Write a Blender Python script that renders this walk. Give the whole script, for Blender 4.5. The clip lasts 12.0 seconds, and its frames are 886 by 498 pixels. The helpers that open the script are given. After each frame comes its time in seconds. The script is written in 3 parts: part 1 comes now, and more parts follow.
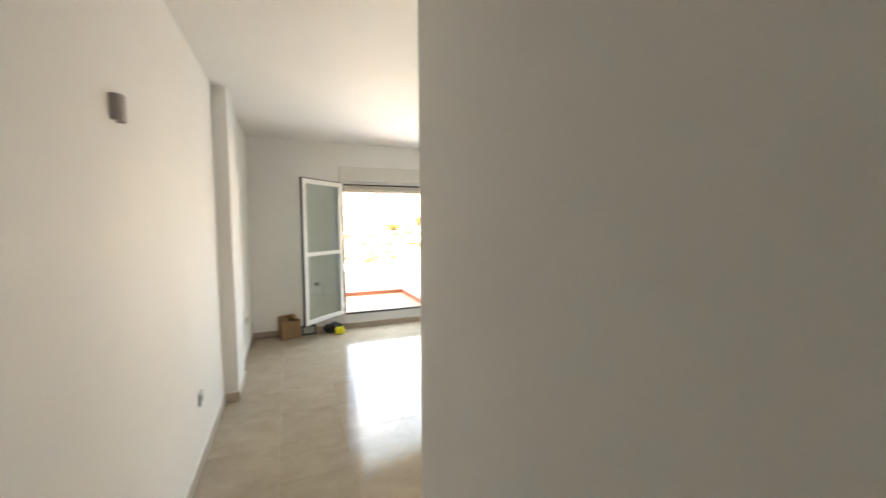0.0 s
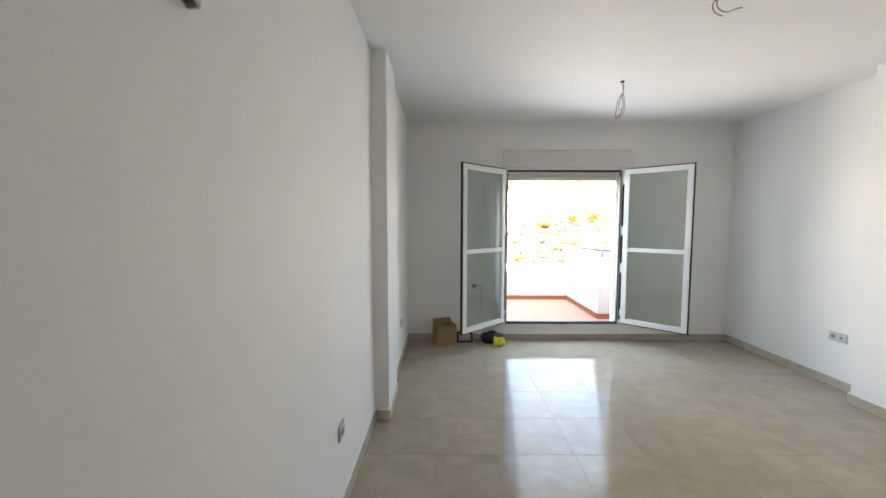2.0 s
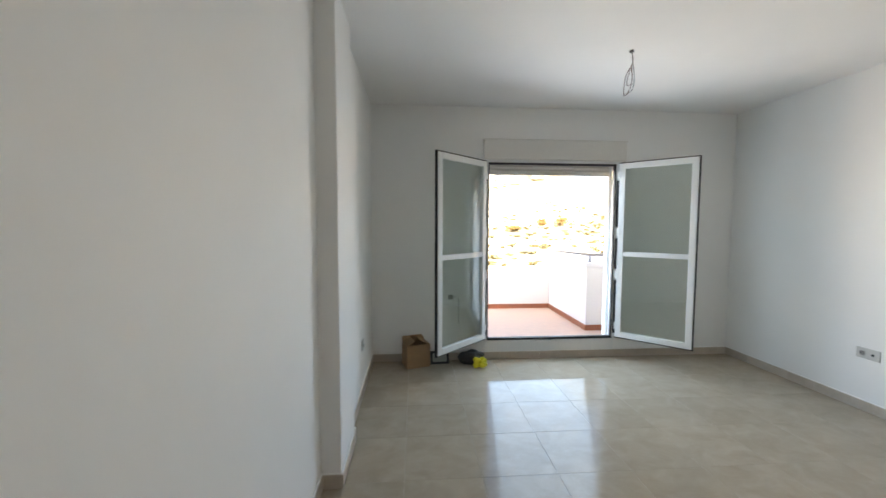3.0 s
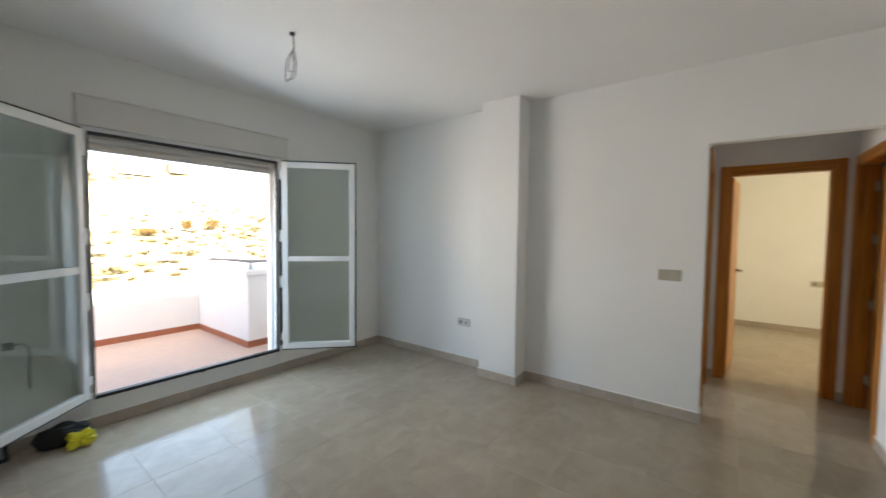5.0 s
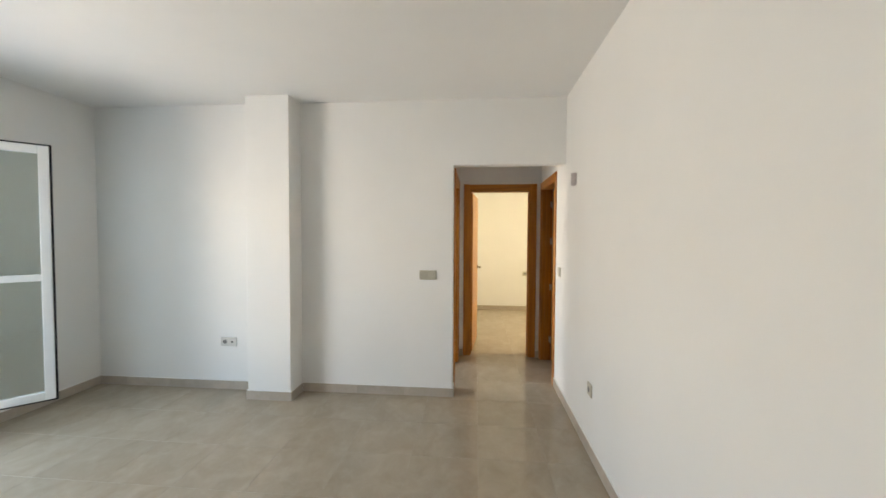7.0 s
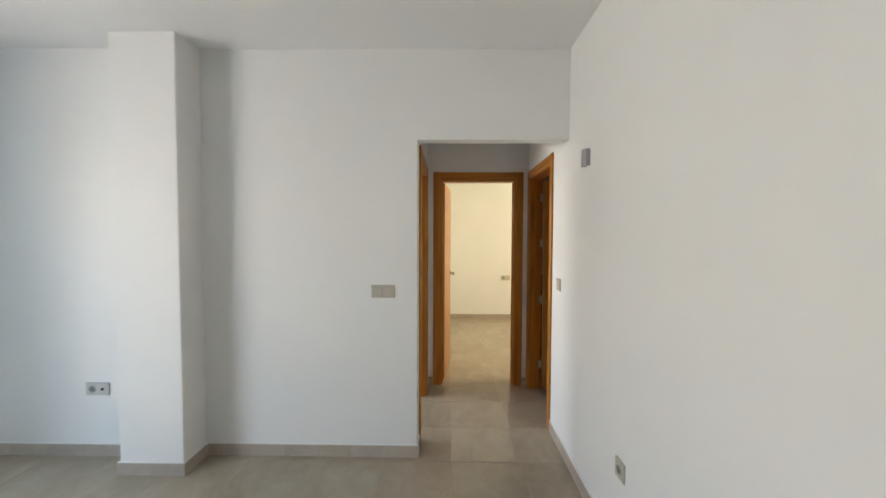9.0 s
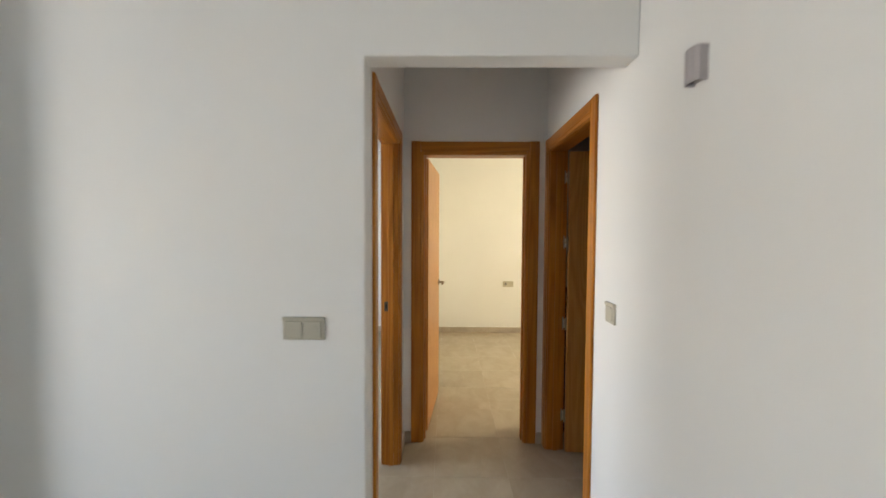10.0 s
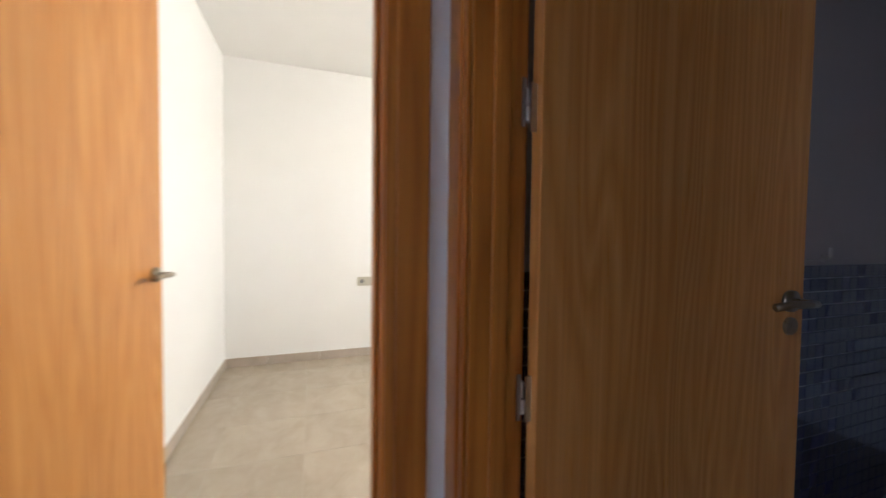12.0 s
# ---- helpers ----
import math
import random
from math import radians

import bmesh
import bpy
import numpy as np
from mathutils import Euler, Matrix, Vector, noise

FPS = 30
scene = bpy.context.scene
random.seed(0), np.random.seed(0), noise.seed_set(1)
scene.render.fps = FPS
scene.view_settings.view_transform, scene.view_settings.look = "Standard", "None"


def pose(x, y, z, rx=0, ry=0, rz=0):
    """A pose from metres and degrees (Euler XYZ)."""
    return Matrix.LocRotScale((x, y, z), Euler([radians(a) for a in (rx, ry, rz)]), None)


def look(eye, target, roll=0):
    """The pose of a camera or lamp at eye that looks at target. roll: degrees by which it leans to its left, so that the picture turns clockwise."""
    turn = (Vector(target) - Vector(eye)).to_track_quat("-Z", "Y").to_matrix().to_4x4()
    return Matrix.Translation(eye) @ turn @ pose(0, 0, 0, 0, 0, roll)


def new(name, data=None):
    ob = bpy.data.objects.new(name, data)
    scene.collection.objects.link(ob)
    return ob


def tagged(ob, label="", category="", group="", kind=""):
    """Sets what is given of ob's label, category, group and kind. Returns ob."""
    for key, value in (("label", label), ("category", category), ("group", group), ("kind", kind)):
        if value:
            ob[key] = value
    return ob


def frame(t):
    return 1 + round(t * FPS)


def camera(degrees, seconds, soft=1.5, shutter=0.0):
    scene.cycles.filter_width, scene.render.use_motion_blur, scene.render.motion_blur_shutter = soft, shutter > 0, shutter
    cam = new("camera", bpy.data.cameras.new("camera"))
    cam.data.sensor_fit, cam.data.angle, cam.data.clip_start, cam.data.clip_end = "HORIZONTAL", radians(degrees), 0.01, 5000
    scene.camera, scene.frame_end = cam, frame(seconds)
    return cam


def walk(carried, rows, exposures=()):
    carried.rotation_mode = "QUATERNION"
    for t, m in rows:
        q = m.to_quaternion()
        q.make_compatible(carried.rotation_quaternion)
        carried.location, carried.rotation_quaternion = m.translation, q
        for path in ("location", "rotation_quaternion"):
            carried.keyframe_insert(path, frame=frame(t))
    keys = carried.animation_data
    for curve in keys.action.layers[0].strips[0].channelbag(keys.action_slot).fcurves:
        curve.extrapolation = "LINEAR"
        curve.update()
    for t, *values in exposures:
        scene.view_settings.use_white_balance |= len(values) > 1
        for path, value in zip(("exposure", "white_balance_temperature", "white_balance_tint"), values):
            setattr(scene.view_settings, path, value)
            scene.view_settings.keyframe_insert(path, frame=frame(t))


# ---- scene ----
cam = camera(99.2, 12.0, shutter=0.4)
PATH = [
    (0, (-0.099, 0.068, 1.543), (0.653, 1.916, 1.407), -0.3),
    (0.5, (-0.097, 0.168, 1.509), (0.204, 2.141, 1.384), -0.1),
    (1, (-0.112, 0.345, 1.498), (-0.065, 2.34, 1.365), 0.1),
    (1.5, (-0.135, 0.645, 1.481), (-0.149, 2.641, 1.349), 0.0),
    (2, (-0.144, 1.003, 1.482), (-0.149, 2.998, 1.339), 0.1),
    (2.5, (-0.175, 1.378, 1.453), (-0.154, 3.374, 1.321), 0.1),
    (2.7, (-0.170, 1.516, 1.455), (-0.121, 3.513, 1.326), 0.1),
    (4.3, (-0.010, 2.095, 1.412), (1.122, 3.742, 1.317), 0.9),
    (4.5, (-0.006, 2.105, 1.416), (1.288, 3.627, 1.32), 0.9),
    (5, (0.002, 2.083, 1.441), (1.601, 3.282, 1.348), 0.6),
    (5.5, (0.001, 2.03, 1.443), (1.802, 2.896, 1.368), 0.5),
    (6, (0.017, 2.004, 1.458), (1.935, 2.564, 1.386), 0.3),
    (6.5, (0.024, 1.991, 1.463), (1.995, 2.326, 1.393), 0.3),
    (7, (0.027, 1.994, 1.473), (2.018, 2.169, 1.404), 0.3),
    (8.8, (0.772, 2.002, 1.488), (2.770, 2.038, 1.412), 0.2),
    (9, (0.952, 1.995, 1.493), (2.95, 2.026, 1.417), 0.2),
    (9.5, (1.46, 1.951, 1.474), (3.459, 1.978, 1.398), 0.3),
    (10, (2.048, 1.901, 1.468), (4.046, 1.922, 1.389), 0.3),
    (10.5, (2.626, 1.838, 1.415), (4.624, 1.838, 1.337), 0.4),
    (11, (3.174, 1.741, 1.342), (5.171, 1.666, 1.263), 0.4),
    (11.5, (3.628, 1.653, 1.257), (5.606, 1.36, 1.181), 0.4),
    (12, (3.953, 1.487, 1.175), (5.839, 0.827, 1.107), 0.7),
]
EXPOSURES = [(0.0, 5.0, 8500, 15), (0.5, 4.9, 8200, 14), (1.5, 4.55, 7550, 12), (2.5, 4.22, 7100, 12), (4.5, 3.93, 7000, 12), (5.5, 3.78, 7100, 12), (6.0, 4.03, 7300, 13), (6.5, 4.25, 7500, 13), (7.0, 4.35, 7300, 12), (9.5, 4.15, 6800, 11), (10.3, 4.2, 6800, 11), (11.0, 4.25, 6700, 13), (11.5, 4.6, 6150, 13), (12.0, 4.5, 5300, 20)]
SKY_WATTS, BOUNCE_WATTS, SIDE_WATTS, BED_WATTS = 1.95, 0.50, 2.6, 4.3
walk(cam, [(t, look(eye, target, roll)) for t, eye, target, roll in PATH], EXPOSURES)

# ---- world, sun, light ----
SUN_UP, SUN_TURN = radians(58), radians(186)
world = bpy.data.worlds.new("world")
scene.world = world
world.use_nodes = True
sky = world.node_tree.nodes.new("ShaderNodeTexSky")
sky.sky_type, sky.sun_disc = "NISHITA", False
sky.sun_elevation, sky.sun_rotation = SUN_UP, SUN_TURN
sky.air_density, sky.dust_density = 1.0, 1.5
world.node_tree.links.new(sky.outputs[0], world.node_tree.nodes["Background"].inputs[0])
world.node_tree.nodes["Background"].inputs[1].default_value = 0.05
sun = new("sun", bpy.data.lights.new("sun", "SUN"))
sun.data.energy, sun.data.angle, sun.data.color = 2.7, radians(0.53), (1.0, 0.93, 0.82)
toward = Vector((math.sin(SUN_TURN) * math.cos(SUN_UP), math.cos(SUN_TURN) * math.cos(SUN_UP), math.sin(SUN_UP)))
sun.matrix_world = look(tuple(toward * 40), (0, 0, 0))


def window_light(name, at, size, aim, watts, colour, spread=180):
    """Sky light that stands in a window's opening. aim: the way it shines."""
    lamp = new(name, bpy.data.lights.new(name, "AREA"))
    lamp.data.shape, lamp.data.size, lamp.data.size_y = "RECTANGLE", *size
    lamp.data.energy, lamp.data.color, lamp.data.spread = watts, colour, radians(spread)
    lamp.matrix_world = look(at, tuple(Vector(at) + Vector(aim)))
    return lamp


window_light("sky_light_balcony", (1.345, 5.70, 1.165), (1.26, 1.80), (0.27, -0.935, -0.23), SKY_WATTS, (0.545, 0.765, 1.0))
window_light("terrace_light_balcony", (1.345, 5.695, 1.1), (1.2, 1.4), (0.22, -0.95, 0.22), BOUNCE_WATTS, (1.0, 0.85, 0.66), 105)
window_light("sky_light_side_room", (4.40, 5.2, 1.5), (1.2, 1.1), (0, -1, -0.02), SIDE_WATTS, (0.76, 0.88, 1.0))
window_light("sky_light_bedroom", (5.8, -1.40, 1.91), (0.78, 0.36), (0, 1, -0.55), BED_WATTS, (1.0, 0.905, 0.62))

# ---- materials ----


class Nodes:
    """A short way to write a node material."""

    def __init__(self, name):
        self.m = bpy.data.materials.new(name)
        self.m.use_nodes = True
        self.t = self.m.node_tree
        self.b = self.t.nodes["Principled BSDF"]
        self.co = self.t.nodes.new("ShaderNodeTexCoord").outputs["Object"]

    def add(self, kind, operation="", blend_type=""):
        n = self.t.nodes.new(kind)
        if operation:
            n.operation = operation
        if blend_type:
            n.blend_type = blend_type
        return n

    def link(self, a, b):
        self.t.links.new(a, b)

    def scaled(self, v, co=None):
        n = self.add("ShaderNodeMapping")
        n.inputs["Scale"].default_value = v
        self.link(co or self.co, n.inputs[0])
        return n.outputs[0]

    def noise(self, co, scale, detail=3.0, rough=0.55, warp=0.0):
        n = self.add("ShaderNodeTexNoise")
        n.inputs["Scale"].default_value, n.inputs["Detail"].default_value = scale, detail
        n.inputs["Roughness"].default_value, n.inputs["Distortion"].default_value = rough, warp
        self.link(co, n.inputs["Vector"])
        return n.outputs["Fac"]

    def ramp(self, fac, *stops):
        n = self.add("ShaderNodeValToRGB")
        while len(n.color_ramp.elements) < len(stops):
            n.color_ramp.elements.new(0.5)
        for e, (p, c) in zip(n.color_ramp.elements, stops):
            e.position, e.color = p, (*c, 1)
        self.link(fac, n.inputs[0])
        return n.outputs[0]

    def mix(self, fac, a, b, how="MIX"):
        n = self.add("ShaderNodeMixRGB", blend_type=how)
        for k, v in ((0, fac), (1, a), (2, b)):
            if isinstance(v, (int, float)):
                n.inputs[k].default_value = v
            elif isinstance(v, tuple):
                n.inputs[k].default_value = (*v, 1)
            else:
                self.link(v, n.inputs[k])
        return n.outputs[0]

    def math(self, how, a, b=0.0):
        n = self.add("ShaderNodeMath", operation=how)
        for k, v in ((0, a), (1, b)):
            if isinstance(v, (int, float)):
                n.inputs[k].default_value = v
            else:
                self.link(v, n.inputs[k])
        return n.outputs[0]

    def bump(self, height, strength, distance=0.002):
        n = self.add("ShaderNodeBump")
        n.inputs["Strength"].default_value, n.inputs["Distance"].default_value = strength, distance
        self.link(height, n.inputs["Height"])
        self.link(n.outputs[0], self.b.inputs["Normal"])

    def done(self, colour=None, rough=None, metal=0.0):
        for key, v in (("Base Color", colour), ("Roughness", rough), ("Metallic", metal)):
            if v is None:
                continue
            if isinstance(v, tuple):
                self.b.inputs[key].default_value = (*v, 1)
            elif isinstance(v, (int, float)):
                self.b.inputs[key].default_value = v
            else:
                self.link(v, self.b.inputs[key])
        return self.m


def plaster(name, base):
    n = Nodes(name)
    big = n.noise(n.co, 1.3, 3)
    low = tuple(c * 0.965 for c in base)
    col = n.ramp(big, (0.3, low), (0.7, base))
    roller = n.noise(n.co, 160, 2)
    wavy = n.noise(n.co, 9, 2)
    n.bump(n.math("ADD", n.math("MULTIPLY", wavy, 1.4), n.math("MULTIPLY", roller, 0.35)), 0.16, 0.004)
    return n.done(col, n.ramp(wavy, (0.2, (0.62,) * 3), (0.8, (0.74,) * 3)))


def plain(name, base, rough=0.5, metal=0.0, grain=90.0, vary=0.08):
    n = Nodes(name)
    f = n.noise(n.co, grain, 3)
    col = n.ramp(f, (0.25, tuple(c * (1 - vary) for c in base)), (0.75, base))
    return n.done(col, n.ramp(f, (0.2, (rough * 0.85,) * 3), (0.8, (min(1, rough * 1.15),) * 3)), metal)


def wood(name, axis, tones, grain_dark, figure=0.0, lines=22.0, patchy=0.5):
    """Oiled oak, the grain along one axis. tones: three colours across a growth ring; figure: how far the rings bow."""
    n = Nodes(name)
    info = n.add("ShaderNodeObjectInfo")
    shift = n.add("ShaderNodeVectorMath", operation="ADD")
    n.link(n.co, shift.inputs[0])
    n.link(n.math("MULTIPLY", info.outputs["Random"], 7.0), shift.inputs[1])
    v = [6.0] * 3
    v[axis] = 0.30 + figure
    rings = n.noise(n.scaled(tuple(v), shift.outputs[0]), 1.0, 2, 0.4, 0.10 + figure * 0.3)
    line = n.math("PINGPONG", n.math("MULTIPLY", rings, lines), 1.0)
    v = [75.0] * 3
    v[axis] = 0.9
    streak = n.noise(n.scaled(tuple(v), shift.outputs[0]), 1.0, 3, 0.6)
    v = [260.0] * 3
    v[axis] = 7.0
    pore = n.noise(n.scaled(tuple(v), shift.outputs[0]), 1.0, 2, 0.6)
    col = n.ramp(line, *zip((0.0, 0.5, 1.0), tones))
    col = n.mix(0.55, col, n.ramp(streak, (0.32, (0.72, 0.64, 0.56)), (0.6, (1, 1, 1))), "MULTIPLY")
    col = n.mix(n.math("MULTIPLY", pore, 0.30), col, grain_dark)
    v = [9.0] * 3
    v[axis] = 0.8
    board = n.noise(n.scaled(tuple(v), shift.outputs[0]), 1.0, 2)
    col = n.mix(patchy, col, n.ramp(board, (0.35, (0.66, 0.56, 0.48)), (0.6, (1, 1, 1))), "MULTIPLY")
    n.bump(pore, 0.08, 0.001)
    n.b.inputs["Specular IOR Level"].default_value = 0.35
    return n.done(col, n.ramp(pore, (0.3, (0.27,) * 3), (0.8, (0.38,) * 3)))


def stone_tile(name, light, dark, vein, size=1.0, rough=(0.07, 0.15), ior=1.36):
    """Polished stoneware with soft clouds, a different cut of the cloud on each tile."""
    n = Nodes(name)
    info = n.add("ShaderNodeObjectInfo")
    shift = n.add("ShaderNodeVectorMath", operation="ADD")
    n.link(n.co, shift.inputs[0])
    n.link(n.math("MULTIPLY", info.outputs["Random"], 31.0), shift.inputs[1])
    co = shift.outputs[0]
    cloud = n.noise(n.scaled((1.0, 1.25, 1.0), co), 4.6 * size, 6, 0.6, 0.7)
    col = n.ramp(cloud, (0.28, dark), (0.5, tuple((a + b) / 2 for a, b in zip(light, dark))), (0.72, light))
    fine = n.noise(n.scaled((1.0, 1.5, 1.0), co), 15 * size, 5, 0.65, 0.7)
    col = n.mix(n.math("MULTIPLY", n.ramp(fine, (0.5, (0, 0, 0)), (0.75, (1, 1, 1))), 0.22), col, vein)
    tone = n.math("ADD", n.math("MULTIPLY", info.outputs["Random"], 0.08), 0.94)
    hsv = n.add("ShaderNodeHueSaturation")
    n.link(col, hsv.inputs["Color"])
    n.link(tone, hsv.inputs["Value"])
    grime = n.noise(n.co, 2.5, 4, 0.7)
    wavy = n.noise(co, 5.0, 1)
    n.bump(wavy, 0.05, 0.002)
    n.b.inputs["IOR"].default_value = ior
    return n.done(hsv.outputs[0], n.ramp(grime, (0.3, (rough[0],) * 3), (0.75, (rough[1],) * 3)))


def hill_ground(name):
    n = Nodes(name)
    rock = n.noise(n.scaled((1.0, 0.7, 2.0)), 0.045, 8, 0.62, 0.4)
    col = n.ramp(rock, (0.3, (0.40, 0.33, 0.23)), (0.5, (0.56, 0.49, 0.37)), (0.68, (0.66, 0.61, 0.51)))
    ledge = n.noise(n.scaled((0.35, 2.4, 3.5)), 0.12, 6, 0.7, 0.6)
    col = n.mix(n.ramp(ledge, (0.55, (0, 0, 0)), (0.63, (0.8, 0.8, 0.8))), col, (0.15, 0.125, 0.095))
    grass = n.noise(n.scaled((0.5, 1.3, 1.0)), 0.10, 8, 0.7, 0.8)
    thick = n.noise(n.scaled((0.25, 1.0, 1.0)), 0.035, 3, 0.5)
    cover = n.math("ADD", grass, n.math("MULTIPLY", n.math("SUBTRACT", thick, 0.5), 0.7))
    tuft = n.noise(n.co, 0.9, 4, 0.7)
    plant = n.ramp(tuft, (0.3, (0.085, 0.075, 0.032)), (0.7, (0.19, 0.14, 0.055)))
    col = n.mix(n.ramp(cover, (0.49, (0, 0, 0)), (0.56, (0.92, 0.92, 0.92))), col, plant)
    pebble = n.noise(n.co, 2.0, 5)
    n.bump(pebble, 0.5, 0.2)
    return n.done(col, 0.95)


def pane_glass(name, tint):
    """Tinted clear glass: lets light through, mirrors at a slant."""
    m = bpy.data.materials.new(name)
    m.use_nodes = True
    t = m.node_tree
    t.nodes.remove(t.nodes["Principled BSDF"])
    clear, gloss = t.nodes.new("ShaderNodeBsdfTransparent"), t.nodes.new("ShaderNodeBsdfGlossy")
    mixer, weight, power = t.nodes.new("ShaderNodeMixShader"), t.nodes.new("ShaderNodeLayerWeight"), t.nodes.new("ShaderNodeMapRange")
    clear.inputs[0].default_value = (*tint, 1)
    gloss.inputs["Roughness"].default_value = 0.02
    curve = t.nodes.new("ShaderNodeMath")
    curve.operation = "POWER"
    curve.inputs[1].default_value = 3.5
    power.inputs["To Min"].default_value, power.inputs["To Max"].default_value = 0.07, 0.9
    t.links.new(weight.outputs["Facing"], curve.inputs[0])
    t.links.new(curve.outputs[0], power.inputs["Value"])
    t.links.new(power.outputs[0], mixer.inputs[0])
    t.links.new(clear.outputs[0], mixer.inputs[1])
    t.links.new(gloss.outputs[0], mixer.inputs[2])
    t.links.new(mixer.outputs[0], t.nodes["Material Output"].inputs[0])
    return m


WALL = plaster("wall_paint", (0.865, 0.855, 0.83))
CEILING = plaster("ceiling_paint", (0.87, 0.86, 0.84))
OUTSIDE = plaster("outside_render", (0.78, 0.77, 0.75))
RED_OAK = ((0.46, 0.163, 0.020), (0.56, 0.213, 0.028), (0.63, 0.253, 0.037))
GOLD_OAK = ((0.55, 0.236, 0.050), (0.61, 0.278, 0.066), (0.66, 0.32, 0.088))
WOOD_X, WOOD_Y, WOOD_Z = (wood("wood_" + a, k, RED_OAK, (0.20, 0.062, 0.011)) for k, a in enumerate("xyz"))
VENEER = wood("leaf_veneer", 2, GOLD_OAK, (0.30, 0.11, 0.020), 0.22, 38.0, 0.25)
TILE = stone_tile("floor_stoneware", (0.465, 0.392, 0.302), (0.375, 0.312, 0.234), (0.53, 0.46, 0.37))
SKIRT = stone_tile("skirting_stoneware", (0.53, 0.455, 0.38), (0.43, 0.365, 0.295), (0.60, 0.53, 0.45), rough=(0.38, 0.5), ior=1.45)
GROUT = plain("grout", (0.50, 0.44, 0.355), 0.8)
TERRACE = plain("terrace_clay_tile", (0.60, 0.43, 0.325), 0.55, 0, 14, 0.14)
CLAY = plain("clay_skirting", (0.36, 0.125, 0.06), 0.5, 0, 20, 0.2)
ALU = plain("white_lacquered_aluminium", (0.80, 0.81, 0.80), 0.32, 0, 50, 0.03)
GASKET = plain("black_rubber", (0.012, 0.012, 0.013), 0.55)
GLASS = pane_glass("greenish_glass", (0.86, 0.90, 0.88))
SLAT = plain("shutter_slat", (0.70, 0.67, 0.62), 0.45)
COVER = plain("shutter_cover", (0.72, 0.70, 0.655), 0.4, 0, 30, 0.03)
STEEL = plain("brushed_steel", (0.50, 0.48, 0.45), 0.36, 1.0, 40, 0.02)
HINGE_STEEL = plain("bright_steel", (0.82, 0.80, 0.76), 0.42, 0.85, 40, 0.02)
BRASS = plain("satin_nickel", (0.30, 0.245, 0.175), 0.3, 1.0)
RAIL = plain("grey_rail_paint", (0.32, 0.30, 0.275), 0.4)
IVORY = plain("ivory_plastic", (0.52, 0.48, 0.385), 0.3, 0, 40, 0.03)
WHITE_PLASTIC = plain("white_plastic", (0.58, 0.575, 0.54), 0.3, 0, 40, 0.03)
HOLE = plain("dark_plastic", (0.02, 0.02, 0.02), 0.6)
LAMP_CLAY = plain("matt_lilac_ceramic", (0.46, 0.42, 0.42), 0.7)
CARDBOARD = plain("cardboard", (0.36, 0.225, 0.12), 0.85, 0, 25, 0.16)
BAG = plain("black_polythene", (0.010, 0.010, 0.011), 0.55)
BRONZE = plain("dark_bronze", (0.09, 0.065, 0.05), 0.4)
YELLOW = plain("yellow_polythene", (0.75, 0.70, 0.03), 0.35)
CABLE_GREY = plain("grey_cable", (0.22, 0.21, 0.20), 0.5)
CABLE_BLACK = plain("black_cable", (0.015, 0.015, 0.015), 0.5)
CABLE_BROWN = plain("brown_wire", (0.16, 0.09, 0.06), 0.5)
PAPER = plain("printed_paper", (0.42, 0.45, 0.42), 0.6, 0, 30, 0.35)
MOSAIC = Nodes("blue_glass_mosaic")
_island = MOSAIC.add("ShaderNodeNewGeometry").outputs["Random Per Island"]
_info = MOSAIC.add("ShaderNodeObjectInfo").outputs["Random"]
_pick = MOSAIC.math("FRACT", MOSAIC.math("ADD", _island, _info))
MOSAIC = MOSAIC.done(MOSAIC.ramp(_pick, (0.0, (0.010, 0.010, 0.028)), (0.4, (0.022, 0.022, 0.06)), (0.75, (0.05, 0.05, 0.10)), (1.0, (0.014, 0.014, 0.04))), 0.12)
# pale bath wall with the unlit room's shade put into its colour
BATH_WALL_SHADED = plaster("bath_wall_in_shade", (0.44, 0.40, 0.385))
MOSAIC_GROUT = plain("mosaic_grout", (0.36, 0.35, 0.38), 0.9)
HILL = hill_ground("dry_hillside")
LEAF = plain("dry_scrub_leaf", (0.14, 0.115, 0.048), 0.8, 0, 3, 0.4)
LEAF_GOLD = plain("golden_broom_leaf", (0.22, 0.135, 0.035), 0.8, 0, 3, 0.35)
BARK = plain("bark", (0.14, 0.10, 0.07), 0.9)
HOUSE = plain("far_house_render", (0.42, 0.38, 0.32), 0.9)
HOUSE_DARK = plain("far_house_opening", (0.10, 0.09, 0.08), 0.6)

# ---- building helpers ----
BASE = {}


def thing(name, at, label="", category="", group="", kind=""):
    ob = new(name)
    ob.empty_display_size = 0.1
    ob.location = at
    BASE[ob] = Vector(at)
    return tagged(ob, label, category, group, kind)


def part(name, bm, material, parent=None, label=""):
    """Links a bmesh, given in world places, as one mesh object under a thing or a part."""
    at = BASE[parent] if parent else Vector((0, 0, 0))
    bmesh.ops.translate(bm, verts=bm.verts, vec=-at)
    bmesh.ops.recalc_face_normals(bm, faces=bm.faces)
    me = bpy.data.meshes.new(name)
    bm.to_mesh(me)
    bm.free()
    me.materials.append(material)
    ob = new(name, me)
    if parent:
        ob.parent = parent
    BASE[ob] = at
    return tagged(ob, label)


def smooth(ob):
    for p in ob.data.polygons:
        p.use_smooth = True
    return ob


